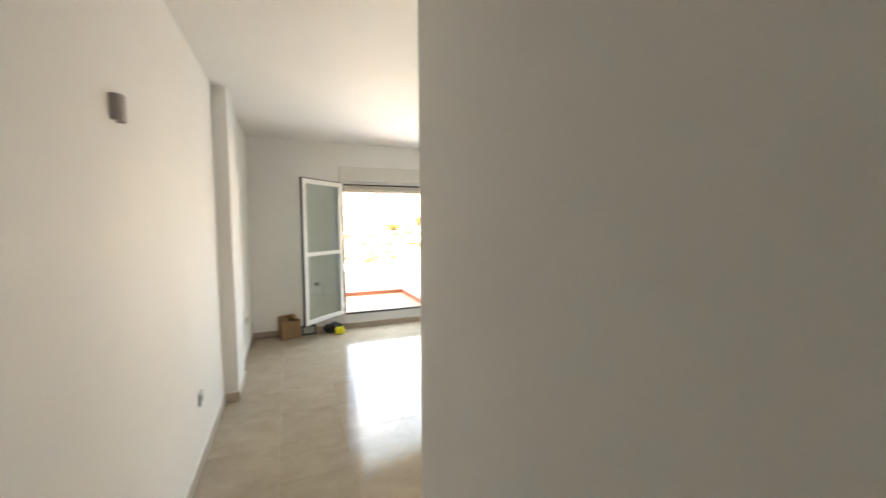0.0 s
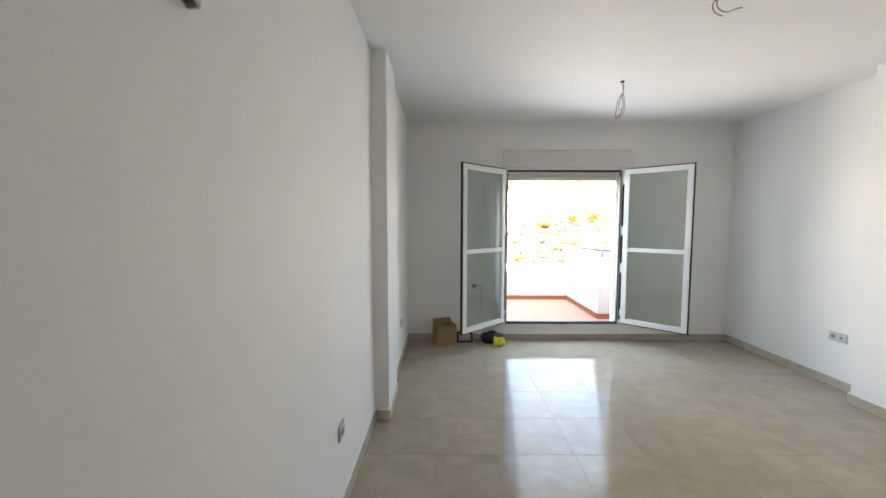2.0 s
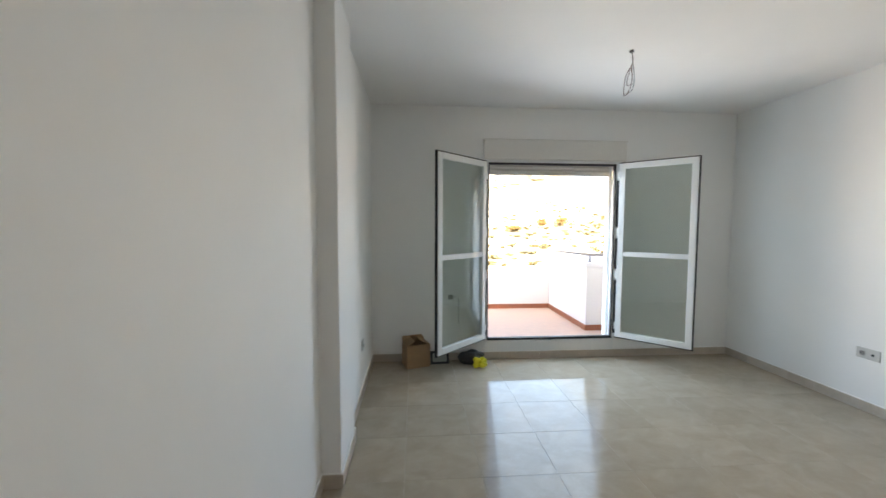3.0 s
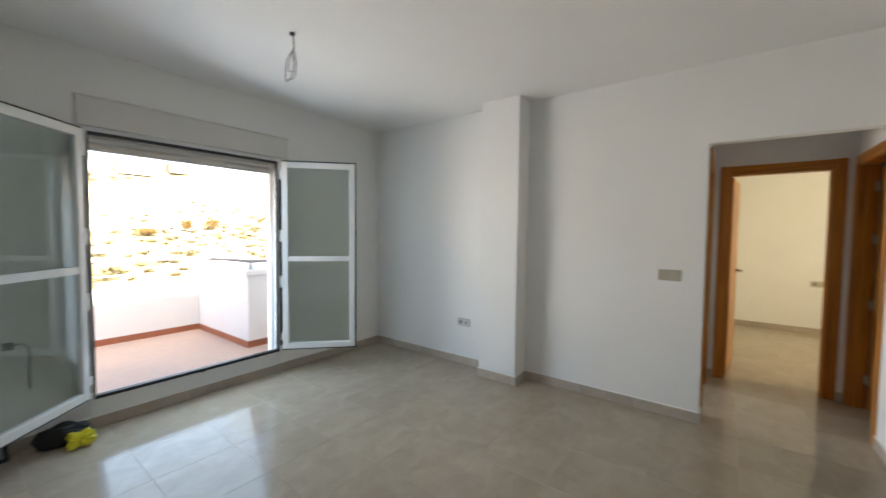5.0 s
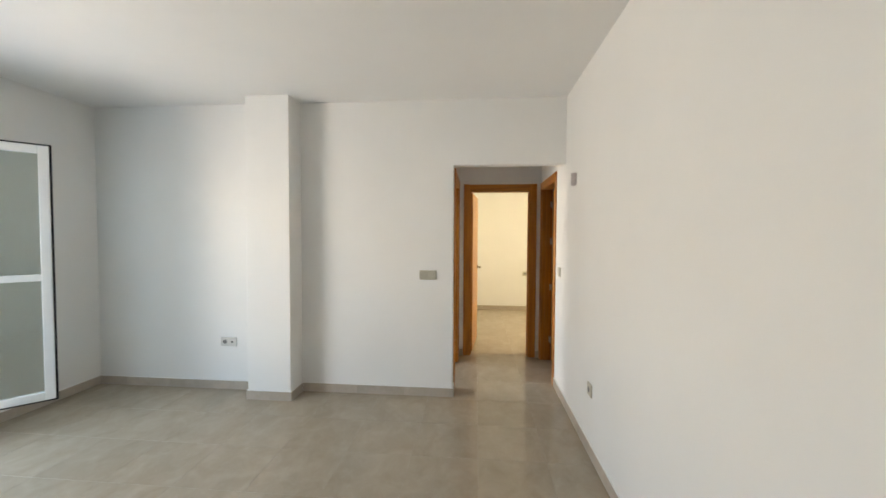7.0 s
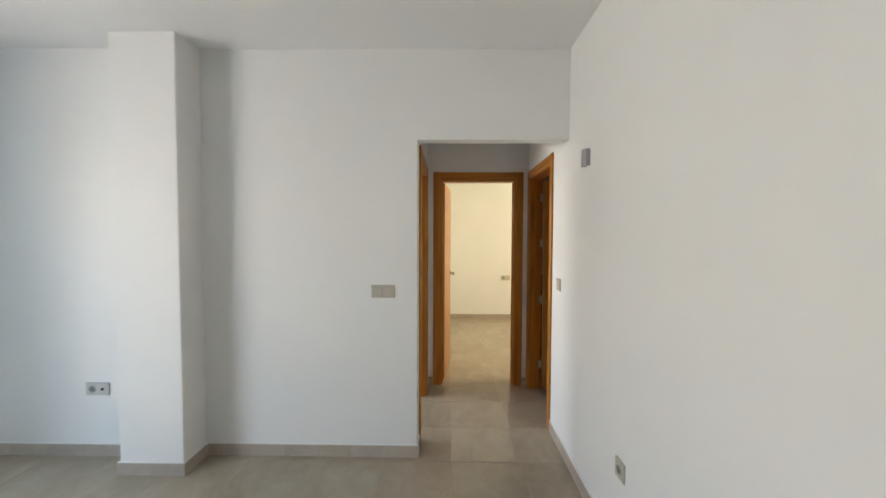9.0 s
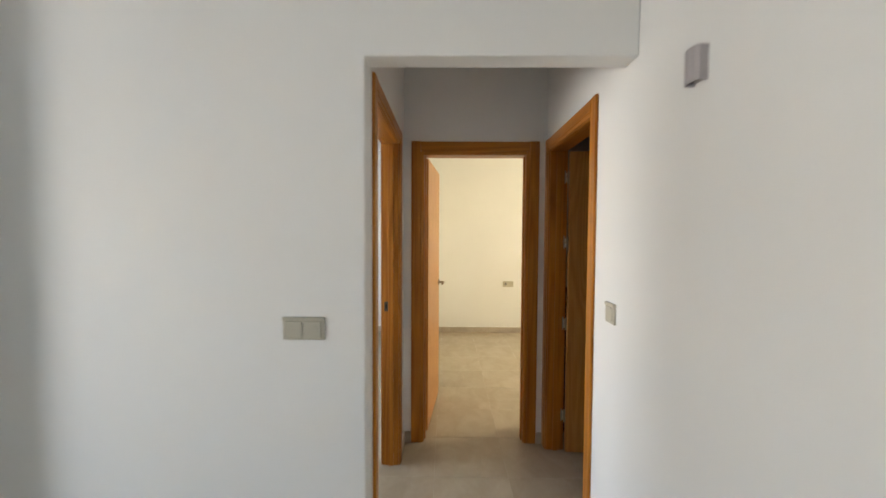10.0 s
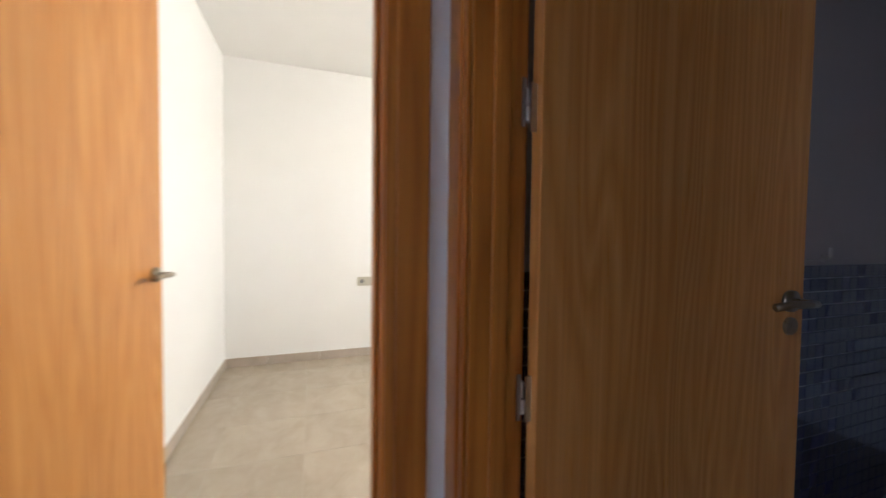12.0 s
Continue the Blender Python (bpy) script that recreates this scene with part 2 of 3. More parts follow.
def add_box(bm, x0, x1, y0, y1, z0, z1, bevel=0.0, m=None):
    made = bmesh.ops.create_cube(bm, size=1)["verts"]
    for v in made:
        v.co = Vector(((x0 + x1) / 2 + v.co.x * (x1 - x0), (y0 + y1) / 2 + v.co.y * (y1 - y0), (z0 + z1) / 2 + v.co.z * (z1 - z0)))
    if bevel:
        edges = list({e for v in made for e in v.link_edges})
        got = bmesh.ops.bevel(bm, geom=edges, offset=bevel, segments=2, profile=0.5, affect="EDGES")
        made = list({v for f in got["faces"] for v in f.verts} | {v for v in made if v.is_valid})
    if m:
        bmesh.ops.transform(bm, matrix=m, verts=made)
    return bm


def box(x0, x1, y0, y1, z0, z1, bevel=0.0, m=None):
    return add_box(bmesh.new(), x0, x1, y0, y1, z0, z1, bevel, m)


def add_tube(bm, pts, r, sides=8):
    pts = [Vector(p) for p in pts]
    rings = []
    for i, p in enumerate(pts):
        along = (pts[min(i + 1, len(pts) - 1)] - pts[max(i - 1, 0)]).normalized()
        up = Vector((0, 0, 1)) if abs(along.z) < 0.9 else Vector((1, 0, 0))
        a = along.cross(up).normalized()
        b = along.cross(a)
        rings.append([bm.verts.new(p + r * (math.cos(k * math.tau / sides) * a + math.sin(k * math.tau / sides) * b)) for k in range(sides)])
    for q, s in zip(rings, rings[1:]):
        for k in range(sides):
            bm.faces.new((q[k], q[(k + 1) % sides], s[(k + 1) % sides], s[k]))
    bm.faces.new(rings[0])
    bm.faces.new(rings[-1][::-1])
    return bm


def tube(pts, r, sides=8):
    return add_tube(bmesh.new(), pts, r, sides)


def disc(at, axis, r, depth, sides=20, bevel=0.0):
    bm = tube([Vector(at), Vector(at) + Vector(axis).normalized() * depth], r, sides)
    if bevel:
        bmesh.ops.bevel(bm, geom=list(bm.edges), offset=bevel, segments=2, affect="EDGES")
    return bm


def wall_mesh(axis, c0, c1, u0, u1, z0, z1, holes=()):
    """A wall from c0 to c1 along its thickness axis ('x' or 'y') and u0 to u1 along its run, with openings (u0, u1, z0, z1) right through."""
    us = sorted({u0, u1, *(v for h in holes for v in h[:2])})
    zs = sorted({z0, z1, *(v for h in holes for v in h[2:])})
    solid = {}
    for i in range(len(us) - 1):
        for j in range(len(zs) - 1):
            u, z = (us[i] + us[i + 1]) / 2, (zs[j] + zs[j + 1]) / 2
            solid[i, j] = not any(h[0] < u < h[1] and h[2] < z < h[3] for h in holes)
    bm, verts = bmesh.new(), {}

    def vert(c, i, j):
        if (c, i, j) not in verts:
            p = (c, us[i], zs[j]) if axis == "x" else (us[i], c, zs[j])
            verts[c, i, j] = bm.verts.new(p)
        return verts[c, i, j]

    for (i, j), full in solid.items():
        if not full:
            continue
        for c in (c0, c1):
            bm.faces.new([vert(c, *k) for k in ((i, j), (i + 1, j), (i + 1, j + 1), (i, j + 1))])
        for near, a, b in (((i - 1, j), (i, j), (i, j + 1)), ((i + 1, j), (i + 1, j), (i + 1, j + 1)), ((i, j - 1), (i, j), (i + 1, j)), ((i, j + 1), (i, j + 1), (i + 1, j + 1))):
            if not solid.get(near, False):
                bm.faces.new((vert(c0, *a), vert(c0, *b), vert(c1, *b), vert(c1, *a)))
    return bm


def wall(name, axis, c0, c1, u0, u1, holes=(), z0=-0.08, z1=2.76, material=None, round_edges=0.0):
    ob = part(name, wall_mesh(axis, c0, c1, u0, u1, z0, z1, holes), material or WALL)
    if round_edges:
        mod = ob.modifiers.new("worn_edges", "BEVEL")
        mod.width, mod.segments, mod.limit_method = round_edges, 3, "ANGLE"
    return tagged(ob, kind="structure")


def turned(x, y, degrees):
    """A matrix that turns things built round the origin and stands them at x, y."""
    return Matrix.Translation((x, y, 0)) @ Matrix.Rotation(radians(degrees), 4, "Z")


# ---- large structure ----
H = 2.69
X_WEST, Y_NORTH, Y_SOUTH, X_EAST = -0.662, 5.68, 1.217, 3.43
slab = part("floor", box(-0.8, 7.8, -1.95, 5.93, -0.25, -0.0012), GROUT)
tagged(slab, "glossy beige-grey stoneware tile floor with pale joints", "floor", kind="structure")
roof = part("ceiling", wall_mesh("y", -1.95, 5.36, -0.8, 7.8, H, 2.9), CEILING)
tagged(roof, kind="structure")
tagged(part("ceiling_north", box(-0.8, 3.6, 5.36, 5.95, H, 2.9), CEILING), kind="structure")
tagged(part("roof_parapet", wall_mesh("y", -1.95, 5.95, -0.8, 7.8, 2.9, 3.75), OUTSIDE), kind="structure")
tagged(part("building_base", box(-0.8, 7.8, -1.95, 5.90, -7.5, -0.25), OUTSIDE), kind="structure")

wall("wall_west", "x", -0.80, X_WEST, -1.95, 5.93)
wall("wall_hall_east", "x", 0.335, 0.475, -1.95, 1.36, round_edges=0.006)
wall("wall_hall_south", "y", -1.95, -1.80, X_WEST, 0.335)
wall("wall_south", "y", 1.110, Y_SOUTH, 0.475, 4.92, [(3.848, 4.599, -0.08, 2.045)])
wall("wall_east", "x", X_EAST, 3.53, Y_SOUTH, 5.68, [(Y_SOUTH, 2.202, -0.08, 2.109)], round_edges=0.006)
X_RETURN = -0.595
wall("wall_west_return", "x", -0.67, X_RETURN, 4.19, 5.69)
wall("wall_east_return", "x", 3.402, 3.44, 4.0, 5.69)
wall("wall_north", "y", Y_NORTH, 5.93, X_WEST, 3.66, [(0.60, 2.055, 0.055, 2.135)])
wall("pillar_west", "x", -0.68, -0.552, 3.735, 4.20, round_edges=0.006)
wall("pillar_east", "x", 3.204, 3.46, 3.625, 4.025, round_edges=0.006)
wall("wall_corridor_north", "y", 2.202, 2.302, 3.53, 7.66, [(3.622, 4.406, -0.08, 2.045)])
wall("wall_corridor_end", "x", 4.66, 4.77, Y_SOUTH, 2.202, [(1.339, 2.081, -0.08, 2.040)])
wall("wall_far_east", "x", 7.66, 7.80, -1.95, 5.36)
wall("pillar_side_room", "x", 7.57, 7.68, 3.40, 4.01, round_edges=0.006)
wall("wall_side_room_north", "y", 5.11, 5.36, 3.53, 7.66, [(3.75, 5.05, 0.95, 2.1)])
wall("wall_bedroom_south", "y", -1.55, -1.30, 4.92, 7.66, [(5.4, 6.2, 1.72, 2.1)])
wall("wall_bath_east", "x", 4.82, 4.92, -1.55, 1.11, material=BATH_WALL_SHADED)
wall("wall_bath_south", "y", -1.85, -1.55, 2.9, 4.92)
wall("wall_bath_west", "x", 2.9, 3.0, -1.55, 1.11)

# terrace
terrace = tagged(part("terrace_floor", box(-1.9, 3.58, 5.93, 8.12, -0.25, 0.05), TERRACE), kind="structure")
tagged(part("terrace_base", box(-1.9, 3.58, 5.95, 8.12, -7.5, -0.25), OUTSIDE), kind="structure")
front = tagged(part("parapet_front", box(-1.9, 2.14, 7.93, 8.10, 0.05, 0.70, 0.008), OUTSIDE), kind="structure")
pier = thing("parapet_pier", (2.6, 7.2, 0.05), "white rendered terrace parapet block with a projecting cap", "parapet", kind="structure")
part("body", box(2.14, 3.58, 6.53, 8.10, 0.05, 0.90, 0.006), OUTSIDE, pier)
part("cap", box(2.11, 3.60, 6.50, 8.13, 0.90, 0.965, 0.008), OUTSIDE, pier)
tagged(part("parapet_west", box(-1.9, -1.75, 5.95, 7.93, 0.05, 0.70, 0.008), OUTSIDE), kind="structure")

# ---- doors ----


def casing(name, axis, c0, c1, u0, u1, top, a, label):
    """A door's lining and stepped architraves. axis: the wall's thickness axis; u0 to u1: the outer width; top: its outer height; a: the architrave's width."""
    at = ((c0 + c1) / 2, (u0 + u1) / 2, 0) if axis == "x" else ((u0 + u1) / 2, (c0 + c1) / 2, 0)
    door = thing(name, at, label, "door", kind="structure")
    flat = WOOD_Y if axis == "x" else WOOD_X

    def put(bm, u, v, d, e, z0, z1, bevel):
        u, v = sorted((u, v))
        d, e = sorted((d, e))
        return add_box(bm, *((d, e, u, v) if axis == "x" else (u, v, d, e)), z0, z1, bevel)

    step, middle = 0.02, (c0 + c1) / 2
    for inner, s in ((u0 + a, 1), (u1 - a, -1)):
        part("jamb", put(bmesh.new(), inner - s * 0.018, inner + s * 0.004, c0 + 0.001, c1 - 0.001, 0, top - a + 0.018, 0.002), WOOD_Z, door)
        part("door_stop", put(bmesh.new(), inner + s * 0.004, inner + s * 0.014, middle - 0.02, middle + 0.012, 0, top - a - 0.006, 0.002), WOOD_Z, door)
        for c, out in ((c0, -1), (c1, 1)):
            bm = put(bmesh.new(), inner - s * step, inner - s * a, c, c + out * 0.014, 0, top + 0.003, 0.004)
            put(bm, inner, inner - s * (step + 0.001), c, c + out * 0.009, 0, top - a + step, 0.002)
            part("architrave", bm, WOOD_Z, door)
    part("head_jamb", put(bmesh.new(), u0 + a + 0.004, u1 - a - 0.004, c0 + 0.001, c1 - 0.001, top - a - 0.004, top - a + 0.018, 0.002), flat, door)
    for c, out in ((c0, -1), (c1, 1)):
        bm = put(bmesh.new(), u0 + a - step + 0.0005, u1 - a + step - 0.0005, c, c + out * 0.0135, top - a + step, top, 0.004)
        put(bm, u0 + a + 0.0005, u1 - a - 0.0005, c, c + out * 0.009, top - a, top - a + step + 0.001, 0.002)
        part("head_architrave", bm, flat, door)
    return door


def hinge(parent, at, yaw):
    """Two brushed leaves and a bright knuckle in two halves."""
    m = turned(at[0], at[1], yaw)
    bm = bmesh.new()
    add_box(bm, -0.021, -0.006, -0.002, 0.002, at[2] - 0.046, at[2] + 0.040, 0, m)
    add_box(bm, 0.005, 0.012, -0.002, 0.002, at[2] - 0.040, at[2] + 0.046, 0, m)
    plates = len(bm.faces)
    add_tube(bm, [m @ Vector((-0.002, -0.005, at[2] - 0.030)), m @ Vector((-0.002, -0.005, at[2] - 0.003))], 0.006, 10)
    add_tube(bm, [m @ Vector((0, -0.005, at[2] + 0.001)), m @ Vector((0, -0.005, at[2] + 0.030))], 0.005, 10)
    bm.faces.ensure_lookup_table()
    for f in bm.faces[plates:]:
        f.material_index = 1
    ob = part("hinge", bm, STEEL, parent, "bright steel hinge")
    ob.data.materials.append(HINGE_STEEL)
    return ob


def leaf(door, x, y, yaw, width, side, thick=0.035, keyhole=False, finish=None):
    """A flush door leaf hinged at x, y that runs along yaw, with lever handles on both faces. side: where its thickness lies."""
    m = turned(x, y, yaw)
    y0, y1 = (0, thick) if side > 0 else (-thick, 0)
    panel = part("leaf", box(0.0, width, y0, y1, 0.008, 2.012, 0.002, m), VENEER, door, "flush oak-veneered door leaf, standing open")
    for face, out in ((y0, -1), (y1, 1)):
        px, pz = width - 0.048, 1.035
        bm = bmesh.new()
        p = lambda a, b, c: m @ Vector((a, face + out * b, c))
        add_tube(bm, [p(px, 0, pz), p(px, 0.009, pz)], 0.025, 18)
        add_tube(bm, [p(px, 0.008, pz), p(px, 0.034, pz), p(px, 0.046, pz)], 0.009, 12)
        add_tube(bm, [p(px + 0.008, 0.048, pz), p(px - 0.02, 0.050, pz), p(px - 0.07, 0.050, pz + 0.002), p(px - 0.115, 0.046, pz - 0.003)], 0.0085, 12)
        smooth(part("lever_handle", bm, finish or BRASS, panel, "satin nickel lever handle"))
        if keyhole:
            part("escutcheon", disc(p(px, 0, pz - 0.058), m.to_3x3() @ Vector((0, out, 0)), 0.021, 0.009, 18, 0.002), finish or BRASS, panel, "round nickel keyhole plate")
    part("latch_plate", box(width - 0.0005, width + 0.002, (y0 + y1) / 2 - 0.011, (y0 + y1) / 2 + 0.011, 0.95, 1.13, 0, m), STEEL, panel)
    return panel


door_end = casing("door_1", "x", 4.66, 4.77, 1.272, 2.148, 2.10, 0.085, "reddish oak bedroom door standing open in its wide casing")
leaf_end = leaf(door_end, 4.797, 2.037, -5.2, 0.705, 1)
for z in (1.79, 1.42, 0.88, 0.25):
    hinge(leaf_end, (4.785, 2.062, z), -3)

door_bath = casing("door_2", "y", 1.110, Y_SOUTH, 3.786, 4.661, 2.105, 0.080, "reddish oak bathroom door standing open in its casing")
leaf_bath = leaf(door_bath, 4.538, 1.098, -92.6, 0.705, 1, keyhole=True)
for z in (1.845, 1.415, 0.875, 0.25):
    hinge(leaf_bath, (4.556, 1.116, z), 95)

door_side = casing("door_3", "y", 2.202, 2.302, 3.560, 4.468, 2.105, 0.080, "reddish oak door casing with an empty lining and a steel strike")
part("strike_plate", box(4.3805, 4.3842, 2.266, 2.290, 0.985, 1.045, 0), BRONZE, door_side, "steel strike plate")
part("strike_hole", box(4.3795, 4.381, 2.272, 2.284, 1.0, 1.03, 0), HOLE, door_side)

# ---- balcony window ----
win = thing("window_1", (1.327, 5.70, 0.205), "white aluminium balcony window with both glazed leaves open inward", "window", kind="structure")
X0, X1, Z0, Z1 = 0.585, 2.07, 0.195, 2.145
YF = 5.662
part("frame_jamb", box(X0, X0 + 0.045, YF, 5.74, Z0, Z1, 0.003), ALU, win)
part("frame_jamb", box(X1 - 0.045, X1, YF, 5.74, Z0, Z1, 0.003), ALU, win)
part("frame_head", box(X0 + 0.045, X1 - 0.045, YF, 5.74, Z1 - 0.03, Z1, 0.003), ALU, win)
part("frame_sill", box(X0 + 0.045, X1 - 0.045, YF, 5.74, Z0, Z0 + 0.02, 0.003), ALU, win)
for b in ((X0 + 0.046, X1 - 0.046, YF - 0.012, YF + 0.03, Z1 - 0.050, Z1 - 0.031), (X0 + 0.046, X1 - 0.046, YF - 0.014, YF + 0.03, Z0 + 0.019, Z0 + 0.044),
          (X0 + 0.046, X0 + 0.055, YF - 0.004, YF + 0.02, Z0 + 0.039, Z1 - 0.047), (X1 - 0.060, X1 - 0.046, YF - 0.004, YF + 0.03, Z0 + 0.039, Z1 - 0.047)):
    part("gasket", box(*b), GASKET, win, "black rubber seal")
for q, r in ((0.27, 0.86), (0.98, 1.32), (1.44, 1.94)):
    part("hinge_gap_seal", box(X1 - 0.034, X1 - 0.012, YF - 0.012, YF - 0.001, q, r), GASKET, win, "black rubber seal")
    part("hinge_gap_seal", box(X0 + 0.012, X0 + 0.034, YF - 0.012, YF - 0.001, q, r), GASKET, win, "black rubber seal")
part("sill_keeper", box(1.31, 1.35, YF - 0.012, YF - 0.003, Z0 + 0.012, Z0 + 0.028), GASKET, win)
part("threshold_panel", box(0.602, 2.053, 5.672, 5.735, 0.0, 0.195, 0.002), ALU, win)
for k in range(2):
    part("shutter_guide", box(*((0.605, 0.632) if k == 0 else (2.02, 2.047)), 5.80, 5.85, 0.205, 2.13, 0.002), ALU, win)
shutter = part("roller_shutter", box(0.632, 2.02, 5.808, 5.812, 2.03, 2.134), SLAT, win, "rolled-up shutter with its lowest slats showing")
for k in range(3):
    bm = bmesh.new()
    z = 2.025 + 0.042 * k
    prof = [(5.803 - 0.010 * math.sin(a * math.pi / 6), z + 0.040 * a / 6) for a in range(7)]
    prof += [(5.818, z + 0.040), (5.818, z)]
    ends = [[bm.verts.new((x, y, q)) for y, q in prof] for x in (0.633, 2.019)]
    n = len(prof)
    for i in range(n):
        bm.faces.new((ends[0][i], ends[0][(i + 1) % n], ends[1][(i + 1) % n], ends[1][i]))
    bm.faces.new(ends[0])
    bm.faces.new(ends[1][::-1])
    part("slat", bm, SLAT, shutter)
part("bottom_bar", box(0.633, 2.019, 5.798, 5.822, 2.003, 2.023, 0.003), SLAT, shutter)
cover = thing("shutter_box", (1.36, 5.66, 2.15), "off-white flat cover of the roller shutter box", "shutter box")
part("cover_board", box(0.580, 2.135, 5.655, 5.68, 2.15, 2.352, 0.006), COVER, cover)
part("cover_lip", box(0.570, 2.145, 5.650, 5.68, 2.349, 2.362, 0.004), COVER, cover)


def sash(hinge_x, hinge_y, yaw, width, out, label):
    """A glazed leaf that runs from its hinge along yaw. out: the side of its room face once open."""
    m = turned(hinge_x, hinge_y, yaw)
    z0, z1, s, d = 0.235, 2.118, 0.058, 0.045
    y0, y1 = (0, d) if out > 0 else (-d, 0)
    a = part("sash", box(0, s, y0, y1, z0, z1, 0.004, m), ALU, win, label)
    part("outer_stile", box(width - s, width, y0, y1, z0, z1, 0.004, m), ALU, a)
    part("top_rail", box(s, width - s, y0, y1, z1 - s, z1, 0.004, m), ALU, a)
    part("bottom_rail", box(s, width - s, y0, y1, z0, z0 + s, 0.004, m), ALU, a)
    part("middle_rail", box(s, width - s, y0 + 0.004, y1 - 0.004, 1.125, 1.175, 0.003, m), ALU, a)
    mid = (y0 + y1) / 2
    for q, r in ((z0 + s, 1.125), (1.175, z1 - s)):
        p = part("pane", box(s - 0.004, width - s + 0.004, mid - 0.008, mid + 0.008, q - 0.004, r + 0.004, 0, m), GLASS, a, "greenish double glass pane")
        p.visible_shadow = False
    bm = bmesh.new()
    for u0, u1, q, r in ((-0.006, width + 0.012, z1 + 0.0005, z1 + 0.012), (-0.006, width + 0.012, z0 - 0.012, z0 - 0.0005), (width + 0.0005, width + 0.012, z0, z1)):
        add_box(bm, u0, u1, mid - 0.012, mid + 0.012, q, r, 0, m)
    part("gasket", bm, GASKET, a, "black rubber seal")
    for z in (0.36, 0.92, 1.38, 2.0):
        bm = bmesh.new()
        add_tube(bm, [m @ Vector((-0.012, mid, z - 0.04)), m @ Vector((-0.012, mid, z + 0.04))], 0.011, 12)
        add_box(bm, -0.012, 0.02, y0 - 0.003, y1 + 0.003, z - 0.03, z + 0.03, 0.002, m)
        part("hinge", bm, ALU, a, "white window hinge")
    if out < 0:
        part("lock_strip", box(width - 0.004, width + 0.010, -0.03, -0.015, z0 + 0.1, z1 - 0.1, 0, m), STEEL, a)
    return a


sash(0.607, 5.632, -136.2, 0.745, -1, "open glazed leaf with white aluminium frame")
sash(2.048, 5.630, -43.6, 0.712, 1, "open glazed leaf with white aluminium frame")

# ---- wall fittings ----


def wall_frame(x, y, z, normal):
    """A matrix for fittings drawn facing -y round the origin: on a wall with that normal."""
    turn = {"-y": 0, "x": 90, "y": 180, "-x": -90}[normal]
    return Matrix.Translation((x, y, z)) @ Matrix.Rotation(radians(turn), 4, "Z")


def plate(bm, m, u0, u1, z0, z1, d0, d1, bevel=0.003):
    add_box(bm, u0, u1, -d1, -d0, z0, z1, bevel, m)


def switch(x, y, z, normal, gangs, label, group="light switches"):
    m = wall_frame(x, y, z, normal)
    ob = thing("light_switch", (x, y, z), label, "switch", group)
    w = 0.0425 + 0.0355 * (gangs - 1)
    bm = bmesh.new()
    plate(bm, m, -w, w, -0.0425, 0.0425, 0, 0.009)
    plate(bm, m, -w, w, 0.030, 0.0425, 0.008, 0.0135, 0.002)
    part("cover_plate", bm, IVORY, ob)
    for k in range(gangs):
        u = (k - (gangs - 1) / 2) * 0.071
        bm = bmesh.new()
        plate(bm, m, u - 0.030, u + 0.030, -0.032, 0.027, 0.009, 0.0135, 0.003)
        part("rocker", bm, IVORY, ob)
    return ob


def socket(x, y, z, normal, kinds, label, mat=None, group="wall sockets"):
    m = wall_frame(x, y, z, normal)
    ob = thing("wall_socket", (x, y, z), label, "socket", group)
    n = len(kinds)
    w = 0.0425 + 0.0355 * (n - 1)
    bm = bmesh.new()
    plate(bm, m, -w, w, -0.0425, 0.0425, 0, 0.010)
    part("cover_plate", bm, mat or WHITE_PLASTIC, ob)
    for k, kind in enumerate(kinds):
        u = (k - (n - 1) / 2) * 0.071
        p = lambda a, d, c: m @ Vector((a, -d, c))
        if kind == "power":
            r = smooth(part("insert_ring", tube([p(u, 0.010, 0), p(u, 0.0125, 0)], 0.024, 20), mat or WHITE_PLASTIC, ob))
            part("socket_well", tube([p(u, 0.0126, 0), p(u, 0.0132, 0)], 0.0195, 20), CABLE_GREY, r)
            for q in (-0.0095, 0.0095):
                part("pin_hole", tube([p(u + q, 0.0133, 0), p(u + q, 0.0138, 0)], 0.003, 8), HOLE, r)
        elif kind == "aerial":
            part("aerial_jack", tube([p(u, 0.010, 0), p(u, 0.014, 0)], 0.009, 14), HOLE, ob)
        else:
            bm = bmesh.new()
            plate(bm, m, u - 0.028, u + 0.028, -0.028, 0.028, 0.010, 0.013, 0.002)
            part("blank_insert", bm, mat or WHITE_PLASTIC, ob)
    return ob


switch(X_EAST, 2.428, 1.117, "-x", 2, "ivory double rocker light switch beside the corridor opening")
switch(3.606, Y_SOUTH, 1.145, "y", 1, "ivory single light switch beside the bathroom door")
socket(3.402, 4.335, 0.456, "-x", ("power", "aerial"), "white double plate with power socket and aerial jack")
socket(2.619, Y_SOUTH, 0.441, "y", ("power",), "ivory single power socket low on the white wall", IVORY)
socket(X_WEST, 2.828, 0.436, "x", ("power",), "white single power socket low on the hall wall")
socket(X_RETURN, 4.90, 0.43, "x", ("power",), "white single power socket behind the wall pillar")
socket(7.66, 0.987, 0.728, "-x", ("power", "blank"), "ivory double socket plate on the bedroom wall", IVORY)
socket(6.98, 5.11, 0.50, "-y", ("power",), "white single socket on the wall of the side room")
socket(7.24, 5.11, 0.515, "-y", ("power", "aerial", "blank"), "white triple socket plate on the wall of the side room")
aerial = thing("wall_junction", (0.235, 5.68, 0.687), "small dark wall junction with a loose grey cable hanging from it", "junction")
part("junction_cap", box(0.21, 0.26, 5.664, 5.68, 0.662, 0.712, 0.004), CABLE_GREY, aerial)
